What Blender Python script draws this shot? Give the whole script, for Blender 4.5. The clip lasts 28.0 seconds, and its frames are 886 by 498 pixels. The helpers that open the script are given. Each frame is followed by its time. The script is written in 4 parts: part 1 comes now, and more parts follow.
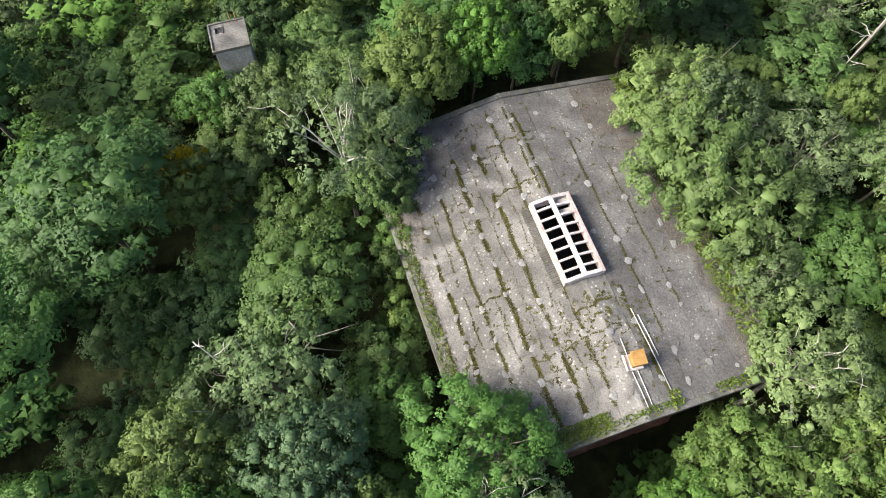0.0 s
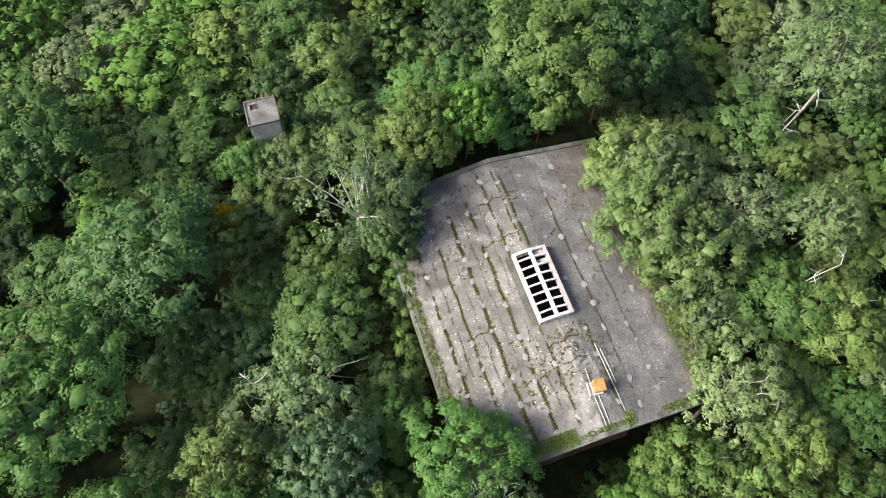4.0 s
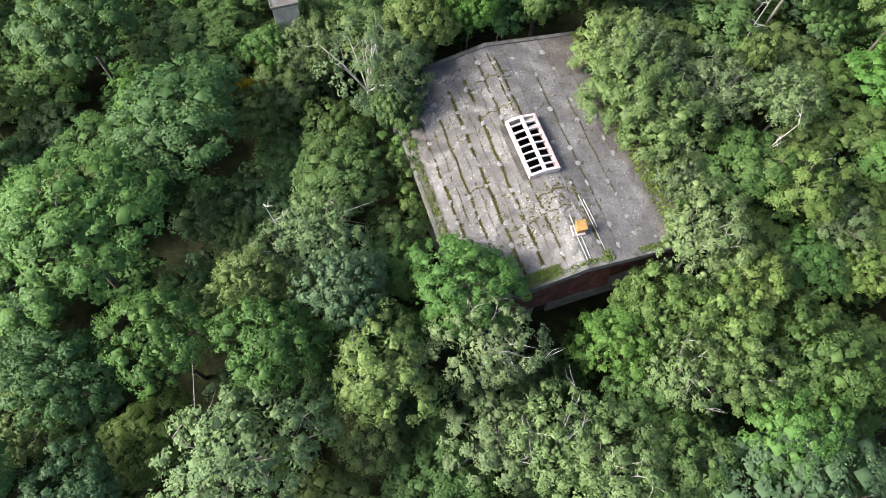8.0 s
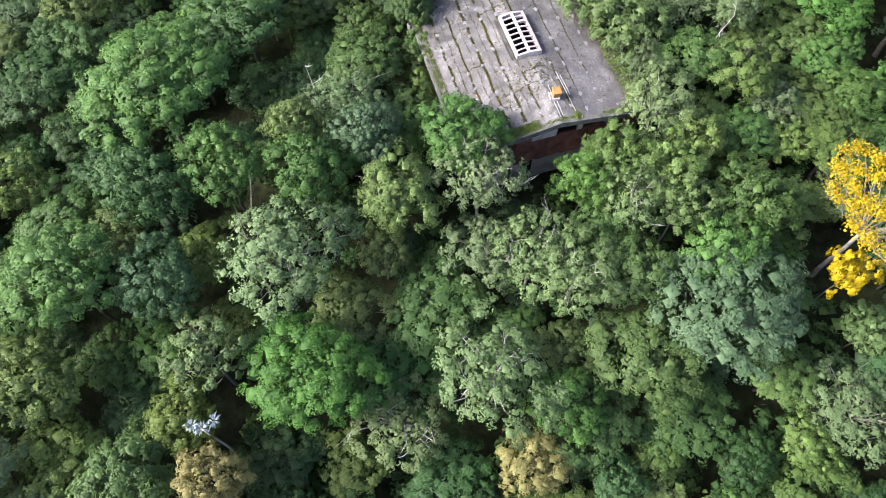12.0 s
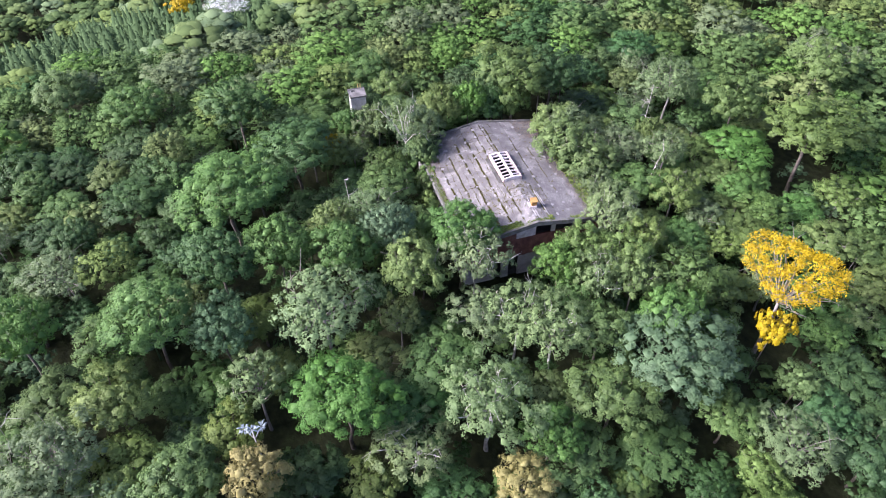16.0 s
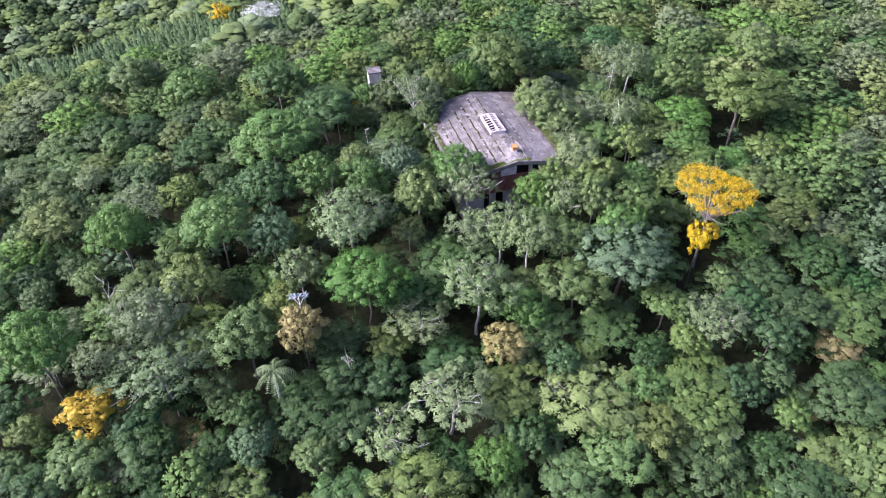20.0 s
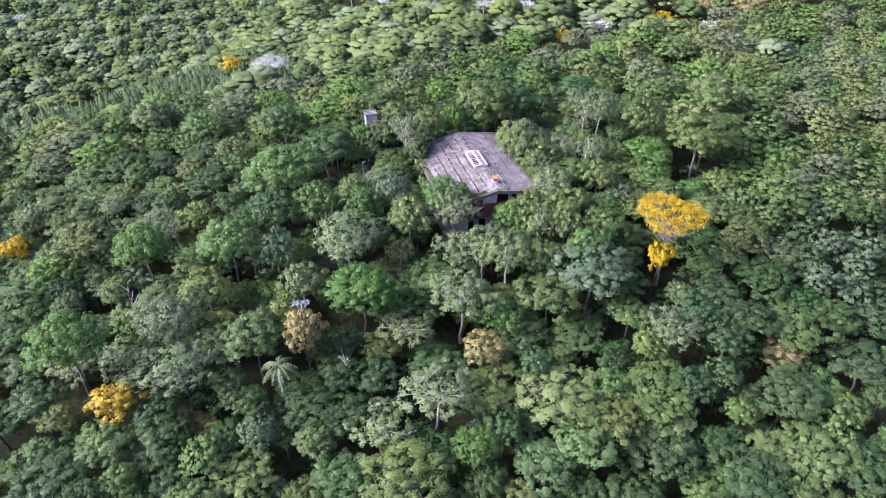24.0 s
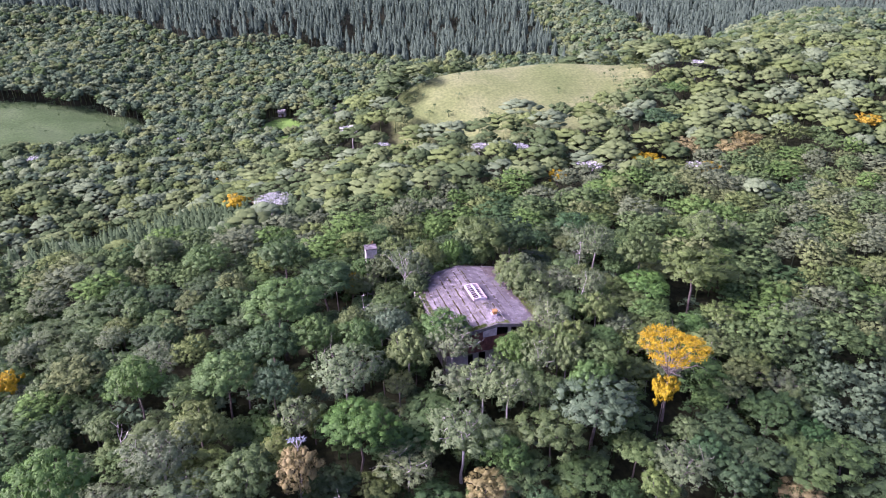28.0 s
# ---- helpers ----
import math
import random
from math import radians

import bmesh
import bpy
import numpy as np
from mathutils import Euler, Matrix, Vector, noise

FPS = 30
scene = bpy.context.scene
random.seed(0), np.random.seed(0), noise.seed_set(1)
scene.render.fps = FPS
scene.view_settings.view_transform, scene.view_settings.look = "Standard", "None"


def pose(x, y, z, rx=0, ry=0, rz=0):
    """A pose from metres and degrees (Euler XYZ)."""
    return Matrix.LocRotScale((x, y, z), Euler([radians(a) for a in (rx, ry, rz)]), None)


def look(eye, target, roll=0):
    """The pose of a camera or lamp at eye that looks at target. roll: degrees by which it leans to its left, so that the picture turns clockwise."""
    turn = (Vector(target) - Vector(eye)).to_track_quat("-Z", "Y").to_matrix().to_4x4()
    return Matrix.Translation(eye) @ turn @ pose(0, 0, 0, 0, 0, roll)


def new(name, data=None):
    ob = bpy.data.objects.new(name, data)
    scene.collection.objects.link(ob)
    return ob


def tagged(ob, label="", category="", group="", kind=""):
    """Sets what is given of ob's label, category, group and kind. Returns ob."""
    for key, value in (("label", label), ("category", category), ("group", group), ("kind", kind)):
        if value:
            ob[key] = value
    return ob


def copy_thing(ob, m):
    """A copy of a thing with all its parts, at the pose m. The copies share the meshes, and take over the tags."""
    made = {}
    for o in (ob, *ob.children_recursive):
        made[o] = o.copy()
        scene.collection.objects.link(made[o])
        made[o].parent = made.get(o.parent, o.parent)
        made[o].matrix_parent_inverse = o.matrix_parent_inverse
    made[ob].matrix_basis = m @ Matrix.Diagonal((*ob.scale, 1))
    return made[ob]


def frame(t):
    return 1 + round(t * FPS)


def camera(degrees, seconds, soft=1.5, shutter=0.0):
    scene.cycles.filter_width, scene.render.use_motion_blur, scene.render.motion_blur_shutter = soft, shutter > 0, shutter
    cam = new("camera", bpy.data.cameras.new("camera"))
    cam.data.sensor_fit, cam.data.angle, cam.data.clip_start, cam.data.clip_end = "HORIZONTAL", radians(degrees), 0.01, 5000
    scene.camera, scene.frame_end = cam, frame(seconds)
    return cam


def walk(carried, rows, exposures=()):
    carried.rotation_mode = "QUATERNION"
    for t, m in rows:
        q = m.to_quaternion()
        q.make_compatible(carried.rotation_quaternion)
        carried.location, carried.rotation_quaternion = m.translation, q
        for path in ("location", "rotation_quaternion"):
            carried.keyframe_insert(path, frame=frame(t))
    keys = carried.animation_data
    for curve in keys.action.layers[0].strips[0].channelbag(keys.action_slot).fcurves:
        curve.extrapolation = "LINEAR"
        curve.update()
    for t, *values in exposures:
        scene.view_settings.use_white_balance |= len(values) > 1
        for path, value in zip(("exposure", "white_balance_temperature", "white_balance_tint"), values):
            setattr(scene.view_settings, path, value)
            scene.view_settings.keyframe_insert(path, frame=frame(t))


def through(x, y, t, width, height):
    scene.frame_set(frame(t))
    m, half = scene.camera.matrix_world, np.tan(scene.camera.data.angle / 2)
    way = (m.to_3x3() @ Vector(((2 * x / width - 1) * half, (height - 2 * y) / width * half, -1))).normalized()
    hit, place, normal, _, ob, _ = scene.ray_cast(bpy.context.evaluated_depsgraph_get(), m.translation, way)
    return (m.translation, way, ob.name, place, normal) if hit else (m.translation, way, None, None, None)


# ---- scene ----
cam = camera(65.3, 28.0, soft=1.0)
PATH = [
    (0, (-14.72, -14.86, 40.71), (-13.159, -11.038, 31.604), 0.47),
    (0.5, (-14.57, -14.61, 42.20), (-13.042, -10.831, 33.073), 0.21),
    (1, (-14.51, -14.51, 43.74), (-12.981, -10.731, 34.606), 0.30),
    (1.5, (-14.43, -14.42, 45.22), (-12.894, -10.639, 36.091), 0.31),
    (2, (-14.34, -14.34, 46.81), (-12.805, -10.560, 37.684), 0.37),
    (2.5, (-14.30, -14.30, 48.21), (-12.756, -10.515, 39.081), 0.50),
    (4.5, (-15.79, -16.92, 51.05), (-14.165, -13.116, 41.949), 1.47),
    (5, (-16.61, -19.13, 51.20), (-14.996, -15.307, 42.101), 1.12),
    (5.5, (-17.54, -21.88, 51.36), (-15.952, -18.019, 42.277), 0.64),
    (6, (-18.55, -24.63, 51.60), (-16.979, -20.764, 42.515), 0.54),
    (6.5, (-19.25, -26.61, 51.71), (-17.687, -22.739, 42.625), 0.52),
    (7, (-19.68, -27.55, 51.69), (-18.093, -23.681, 42.609), 0.99),
    (7.5, (-19.84, -27.92, 51.52), (-18.235, -24.039, 42.447), 1.19),
    (8, (-19.98, -28.54, 51.38), (-18.389, -24.648, 42.308), 1.01),
    (8.5, (-20.39, -29.87, 51.21), (-18.819, -25.940, 42.143), 0.72),
    (9, (-21.04, -31.81, 50.62), (-19.490, -27.862, 41.561), 0.51),
    (9.5, (-21.93, -34.46, 50.57), (-20.391, -30.485, 41.524), 0.31),
    (10, (-22.94, -37.63, 51.25), (-21.430, -33.609, 42.224), -0.06),
    (10.5, (-24.01, -41.24, 52.66), (-22.535, -37.152, 43.652), -0.61),
    (11, (-24.98, -44.50, 54.31), (-23.535, -40.399, 45.299), -0.91),
    (11.5, (-25.61, -46.78, 55.88), (-24.170, -42.655, 46.883), -0.88),
    (12, (-26.09, -48.26, 57.40), (-24.633, -44.090, 48.430), -0.81),
    (12.5, (-26.59, -49.57, 58.95), (-25.132, -45.396, 49.982), -0.76),
    (14.5, (-31.09, -59.88, 61.13), (-29.345, -54.991, 52.581), -0.52),
    (15, (-32.40, -63.84, 61.45), (-30.483, -58.436, 53.252), -0.60),
    (15.5, (-33.82, -67.43, 61.72), (-31.728, -61.590, 53.874), -0.41),
    (16, (-35.44, -71.46, 61.98), (-33.027, -64.791, 54.941), -0.19),
    (16.5, (-36.95, -75.94, 62.02), (-34.427, -68.929, 55.349), -0.28),
    (17, (-38.29, -80.38, 62.13), (-35.794, -73.363, 55.457), -0.46),
    (17.5, (-39.68, -84.36, 62.46), (-37.183, -77.357, 55.775), -0.46),
    (18, (-40.70, -87.52, 62.66), (-38.197, -80.530, 55.965), -0.43),
    (18.5, (-41.55, -90.17, 63.01), (-39.054, -83.184, 56.302), -0.43),
    (19, (-42.31, -92.74, 63.89), (-39.833, -85.753, 57.185), -0.57),
    (19.5, (-43.16, -95.53, 65.28), (-40.702, -88.517, 58.581), -0.76),
    (20, (-43.99, -98.64, 66.89), (-41.562, -91.617, 60.192), -0.93),
    (20.5, (-44.96, -102.03, 68.53), (-42.544, -95.008, 61.827), -1.08),
    (21, (-45.99, -105.47, 69.87), (-43.573, -98.458, 63.162), -1.06),
    (21.5, (-46.79, -108.56, 70.78), (-44.363, -101.544, 64.076), -1.00),
    (23.5, (-47.08, -112.11, 70.60), (-44.504, -104.821, 64.249), -0.42),
    (24, (-47.20, -112.12, 70.53), (-44.540, -104.647, 64.442), -0.44),
    (24.5, (-47.40, -112.04, 70.47), (-44.624, -104.289, 64.802), -0.43),
    (25, (-47.55, -111.95, 70.47), (-44.748, -104.180, 64.830), -0.34),
    (25.5, (-47.66, -111.98, 70.45), (-44.837, -104.185, 64.858), -0.35),
    (26, (-47.68, -111.92, 70.46), (-44.797, -103.983, 65.103), -0.19),
    (26.5, (-47.79, -111.74, 70.37), (-44.871, -103.711, 65.167), -0.28),
    (27, (-47.93, -111.73, 70.19), (-44.998, -103.698, 65.000), -0.30),
    (27.5, (-48.04, -111.80, 70.02), (-45.064, -103.659, 65.032), -0.31),
    (28, (-48.04, -112.00, 70.10), (-44.954, -103.585, 65.664), -0.22),
]
walk(cam, [(t, look(eye, target, roll)) for t, eye, target, roll in PATH],
     [(0, 1.1, 6550, 9), (12, 1.34, 5950, 19), (17, 1.45, 5640, 34), (21, 1.42, 5600, 40), (25, 1.43, 5560, 48), (28, 1.25, 5580, 65)])

# ---------------------------------------------------------------- world, sun
world = bpy.data.worlds.new("sky")
scene.world = world
world.use_nodes = True
wn = world.node_tree.nodes
sky = wn.new("ShaderNodeTexSky")
sky.sky_type = "NISHITA"
sky.sun_disc = False
SUN_AZ, SUN_EL = 280.0, 37.0
sky.sun_elevation, sky.sun_rotation = radians(SUN_EL), radians(SUN_AZ)
sky.air_density, sky.dust_density, sky.ozone_density = 0.75, 4.0, 0.6
wn["Background"].inputs["Strength"].default_value = 0.14
world.node_tree.links.new(sky.outputs["Color"], wn["Background"].inputs["Color"])
sun = new("sun", bpy.data.lights.new("sun", "SUN"))
sun.data.energy, sun.data.angle, sun.data.color = 4.0, radians(22), (1.0, 0.95, 0.86)
az, el = radians(SUN_AZ), radians(SUN_EL)
sun.matrix_world = look((0, 0, 200), (-math.sin(az) * math.cos(el) * 100, -math.cos(az) * math.cos(el) * 100, 200 - math.sin(el) * 100))


# ---------------------------------------------------------------- materials
def material(name, rough=0.8, spec=0.3):
    m = bpy.data.materials.new(name)
    m.use_nodes = True
    b = m.node_tree.nodes["Principled BSDF"]
    b.inputs["Roughness"].default_value = rough
    b.inputs["Specular IOR Level"].default_value = spec
    return m, m.node_tree.nodes, m.node_tree.links, b


def noise_node(nt, links, scale, detail=4.0, coord="Object", distort=0.0):
    tc = nt.new("ShaderNodeTexCoord")
    n = nt.new("ShaderNodeTexNoise")
    n.inputs["Scale"].default_value, n.inputs["Detail"].default_value = scale, detail
    n.inputs["Distortion"].default_value = distort
    links.new(tc.outputs[coord], n.inputs["Vector"])
    return n


def ramp(nt, links, source, stops):
    r = nt.new("ShaderNodeValToRGB")
    e = r.color_ramp.elements
    while len(e) < len(stops):
        e.new(0.5)
    for k, (p, c) in enumerate(stops):
        e[k].position, e[k].color = p, (*c, 1)
    links.new(source, r.inputs["Fac"])
    return r


def mix(nt, links, kind, fac, a, b):
    m = nt.new("ShaderNodeMix")
    m.data_type, m.blend_type = "RGBA", kind
    for sock, v in ((m.inputs[0], fac), (m.inputs[6], a), (m.inputs[7], b)):
        if hasattr(v, "is_output"):
            links.new(v, sock)
        elif isinstance(v, (int, float)):
            sock.default_value = v
        else:
            sock.default_value = (*v, 1)
    return m.outputs[2]


def bump(nt, links, b, source, strength, dist=0.02):
    k = nt.new("ShaderNodeBump")
    k.inputs["Strength"].default_value, k.inputs["Distance"].default_value = strength, dist
    links.new(source, k.inputs["Height"])
    links.new(k.outputs["Normal"], b.inputs["Normal"])


def leaf_material(name, dark, light, through=0.25, hue=0.03, value=0.5, spread=2.2):
    """Leaves: colour differs from leaf to leaf, over the crown and from tree to tree; some light passes through."""
    m, nt, links, b = material(name, 0.6 if spread > 1 else 0.85, 0.25 if spread > 1 else 0.06)
    geo, info = nt.new("ShaderNodeNewGeometry"), nt.new("ShaderNodeObjectInfo")
    big = noise_node(nt, links, spread, 2.0)
    add = nt.new("ShaderNodeMath")
    add.operation = "MULTIPLY_ADD"
    links.new(geo.outputs["Random Per Island"], add.inputs[0])
    add.inputs[1].default_value = 0.32 if spread > 1 else 0.14
    half = nt.new("ShaderNodeMath")
    half.operation = "MULTIPLY"
    half.inputs[1].default_value = 0.68 if spread > 1 else 0.85
    links.new(big.outputs["Fac"], half.inputs[0])
    links.new(half.outputs[0], add.inputs[2])
    r = ramp(nt, links, add.outputs[0], ((0.2, dark), (0.8, light)))
    hsv = nt.new("ShaderNodeHueSaturation")
    for sock, lo, hi in (("Hue", 0.5 - hue, 0.5 + hue), ("Value", 1 - value / 2, 1 + value / 2), ("Saturation", 1.0 if spread > 1 else 0.93, 1.15 if spread > 1 else 1.06)):
        w = nt.new("ShaderNodeTexWhiteNoise")
        w.noise_dimensions = "1D"
        sh = nt.new("ShaderNodeMath")
        sh.operation = "ADD"
        sh.inputs[1].default_value = {"Hue": 0.0, "Value": 3.7, "Saturation": 9.1}[sock]
        links.new(info.outputs["Random"], sh.inputs[0])
        links.new(sh.outputs[0], w.inputs["W"])
        mr = nt.new("ShaderNodeMapRange")
        mr.inputs["To Min"].default_value, mr.inputs["To Max"].default_value = lo, hi
        links.new(w.outputs["Value"], mr.inputs["Value"])
        links.new(mr.outputs[0], hsv.inputs[sock])
    links.new(r.outputs["Color"], hsv.inputs["Color"])
    links.new(hsv.outputs["Color"], b.inputs["Base Color"])
    tr = nt.new("ShaderNodeBsdfTranslucent")
    links.new(hsv.outputs["Color"], tr.inputs["Color"])
    ms = nt.new("ShaderNodeMixShader")
    ms.inputs[0].default_value = through
    links.new(b.outputs[0], ms.inputs[1])
    links.new(tr.outputs[0], ms.inputs[2])
    links.new(ms.outputs[0], nt["Material Output"].inputs["Surface"])
    return m


LEAF_TONES = {
    "dark": ((0.030, 0.065, 0.024), (0.070, 0.132, 0.043), 0.26, 0.015, 0.4),
    "mid": ((0.054, 0.100, 0.034), (0.118, 0.192, 0.059), 0.26, 0.014, 0.42),
    "bright": ((0.054, 0.118, 0.032), (0.122, 0.228, 0.058), 0.26, 0.008, 0.2),
    "lime": ((0.080, 0.127, 0.040), (0.170, 0.244, 0.080), 0.26, 0.01, 0.25),
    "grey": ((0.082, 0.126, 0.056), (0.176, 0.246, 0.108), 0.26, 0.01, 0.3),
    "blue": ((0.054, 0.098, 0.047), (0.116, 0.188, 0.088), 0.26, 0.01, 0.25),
    "pale": ((0.094, 0.142, 0.060), (0.198, 0.272, 0.116), 0.26, 0.01, 0.25),
    "olive": ((0.068, 0.104, 0.034), (0.148, 0.206, 0.064), 0.26, 0.01, 0.3),
    "tan": ((0.155, 0.150, 0.056), (0.290, 0.270, 0.108), 0.26, 0.006, 0.2),
    "yellow": ((0.270, 0.200, 0.013), (0.480, 0.365, 0.032), 0.15, 0.004, 0.15),
    "white": ((0.450, 0.470, 0.460), (0.780, 0.790, 0.780), 0.15, 0.0, 0.1),
    "silver": ((0.130, 0.170, 0.175), (0.260, 0.310, 0.320), 0.15, 0.0, 0.1),
    "pine": ((0.050, 0.080, 0.050), (0.092, 0.138, 0.084), 0.1, 0.01, 0.3),
    "young": ((0.050, 0.088, 0.038), (0.102, 0.160, 0.066), 0.12, 0.01, 0.3),
    "weed": ((0.070, 0.110, 0.022), (0.165, 0.205, 0.050), 0.2, 0.01, 0.2),
    "straw": ((0.130, 0.102, 0.080), (0.235, 0.195, 0.158), 0.2, 0.01, 0.2),
}
LEAF = {key: leaf_material("leaf_" + key, *tone) for key, tone in LEAF_TONES.items()}
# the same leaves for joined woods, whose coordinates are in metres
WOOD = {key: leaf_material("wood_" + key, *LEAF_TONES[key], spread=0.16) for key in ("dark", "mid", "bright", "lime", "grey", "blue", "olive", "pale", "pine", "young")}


def bark_material(name, dark, light):
    m, nt, links, b = material(name, 0.85, 0.2)
    n = noise_node(nt, links, 9.0, 5.0, distort=0.6)
    r = ramp(nt, links, n.outputs["Fac"], ((0.3, dark), (0.7, light)))
    links.new(r.outputs["Color"], b.inputs["Base Color"])
    bump(nt, links, b, n.outputs["Fac"], 0.5)
    return m


BARK = bark_material("bark_brown", (0.06, 0.05, 0.04), (0.17, 0.15, 0.12))
PALE = bark_material("bark_pale", (0.27, 0.26, 0.23), (0.55, 0.53, 0.48))
TWIG = bark_material("bark_grey", (0.13, 0.12, 0.10), (0.28, 0.26, 0.23))


def concrete_material(name, dark, mid, light, scale=0.35, moss=0.0, lichen=0.0):
    """Weathered concrete: broad stains, blotches, grit, pale lichen spots and a rough skin."""
    m, nt, links, b = material(name, 0.9, 0.25)
    broad = noise_node(nt, links, scale, 9.0, "Object", 0.8)
    fine = noise_node(nt, links, scale * 22, 6.0, "Object")
    info = nt.new("ShaderNodeObjectInfo")
    base = ramp(nt, links, broad.outputs["Fac"], ((0.30, dark), (0.5, mid), (0.70, light)))
    speck = ramp(nt, links, fine.outputs["Fac"], ((0.30, (0.70, 0.70, 0.70)), (0.5, (1, 1, 1)), (0.70, (1.28, 1.27, 1.25))))
    c = mix(nt, links, "MULTIPLY", 1.0, base.outputs["Color"], speck.outputs["Color"])
    tone = nt.new("ShaderNodeMapRange")
    tone.inputs["To Min"].default_value, tone.inputs["To Max"].default_value = 0.90, 1.08
    links.new(info.outputs["Random"], tone.inputs["Value"])
    hsv = nt.new("ShaderNodeHueSaturation")
    links.new(tone.outputs[0], hsv.inputs["Value"])
    links.new(c, hsv.inputs["Color"])
    out = hsv.outputs["Color"]
    if lichen:
        tc = nt.new("ShaderNodeTexCoord")
        vo = nt.new("ShaderNodeTexVoronoi")
        vo.inputs["Scale"].default_value = 2.6
        links.new(tc.outputs["Object"], vo.inputs["Vector"])
        wob = nt.new("ShaderNodeMath")
        wob.operation = "MULTIPLY_ADD"
        links.new(fine.outputs["Fac"], wob.inputs[0])
        wob.inputs[1].default_value = 0.35
        links.new(vo.outputs["Distance"], wob.inputs[2])
        spot = ramp(nt, links, wob.outputs[0], ((0.20 + 0.12 * lichen, (1, 1, 1)), (0.27 + 0.12 * lichen, (0, 0, 0))))
        patch = ramp(nt, links, broad.outputs["Fac"], ((0.42, (0, 0, 0)), (0.56, (0.8, 0.8, 0.8))))
        out = mix(nt, links, "MIX", mix(nt, links, "MULTIPLY", 1.0, spot.outputs["Color"], patch.outputs["Color"]), out, (0.42, 0.41, 0.38))
        dn = noise_node(nt, links, 1.3, 7.0, "Object", 1.5)
        dk = ramp(nt, links, dn.outputs["Fac"], ((0.60, (0, 0, 0)), (0.68, (0.75, 0.75, 0.75))))
        out = mix(nt, links, "MIX", dk.outputs["Color"], out, (0.075, 0.074, 0.066))
    if moss:
        mn = noise_node(nt, links, scale * 4, 6.0, "Object", 1.0)
        mask = ramp(nt, links, mn.outputs["Fac"], ((0.62 - moss * 0.1, (0, 0, 0)), (0.72 - moss * 0.1, (1, 1, 1))))
        out = mix(nt, links, "MIX", mask.outputs["Color"], out, (0.10, 0.10, 0.055))
    links.new(out, b.inputs["Base Color"])
    bump(nt, links, b, fine.outputs["Fac"], 0.6, 0.03)
    return m


ROOF = concrete_material("roof_concrete", (0.078, 0.075, 0.071), (0.140, 0.134, 0.126), (0.225, 0.216, 0.203), 0.45, lichen=1.0)
# darker tone with less lichen, for the right slope and far end
ROOF_DARK = concrete_material("roof_concrete_dark", (0.080, 0.077, 0.075), (0.125, 0.120, 0.116), (0.194, 0.187, 0.180), 0.35, lichen=0.6)
PATCH = concrete_material("patch_concrete", (0.090, 0.086, 0.082), (0.154, 0.147, 0.138), (0.239, 0.230, 0.216), 0.6, lichen=1.0)
BEAM = concrete_material("edge_concrete", (0.065, 0.065, 0.058), (0.120, 0.118, 0.110), (0.190, 0.187, 0.178), 0.6, moss=0.6)
WHITEWASH = concrete_material("white_paint", (0.34, 0.295, 0.285), (0.52, 0.47, 0.46), (0.65, 0.61, 0.60), 0.9)
PINK = concrete_material("pink_paint", (0.30, 0.21, 0.19), (0.46, 0.35, 0.33), (0.60, 0.50, 0.47), 1.6)
GREYWALL = concrete_material("grey_render", (0.20, 0.195, 0.18), (0.34, 0.33, 0.31), (0.46, 0.45, 0.43), 0.5)
RUST = concrete_material("rust_red", (0.075, 0.034, 0.027), (0.130, 0.058, 0.044), (0.190, 0.094, 0.068), 0.8)
TILE = concrete_material("orange_tile", (0.24, 0.135, 0.045), (0.35, 0.20, 0.065), (0.44, 0.27, 0.10), 2.0)
LUMP = concrete_material("crumbled_mortar", (0.15, 0.149, 0.147), (0.225, 0.222, 0.218), (0.31, 0.305, 0.298), 3.0)
# near-black tone stands in for the shade indoors, in hatch and windows
INSHADE = concrete_material("interior_shade", (0.03, 0.03, 0.03), (0.05, 0.05, 0.05), (0.07, 0.07, 0.07), 0.8)
MOSS = leaf_material("moss", (0.052, 0.048, 0.016), (0.125, 0.112, 0.036), through=0.1, hue=0.01, spread=0.8)
METAL, _n, _l, _b = material("painted_metal", 0.45, 0.5)
_b.inputs["Base Color"].default_value = (0.40, 0.39, 0.375, 1)
RUSTRAIL, _n, _l, _b = material("rusty_rail", 0.7, 0.3)
_b.inputs["Base Color"].default_value = (0.33, 0.22, 0.09, 1)


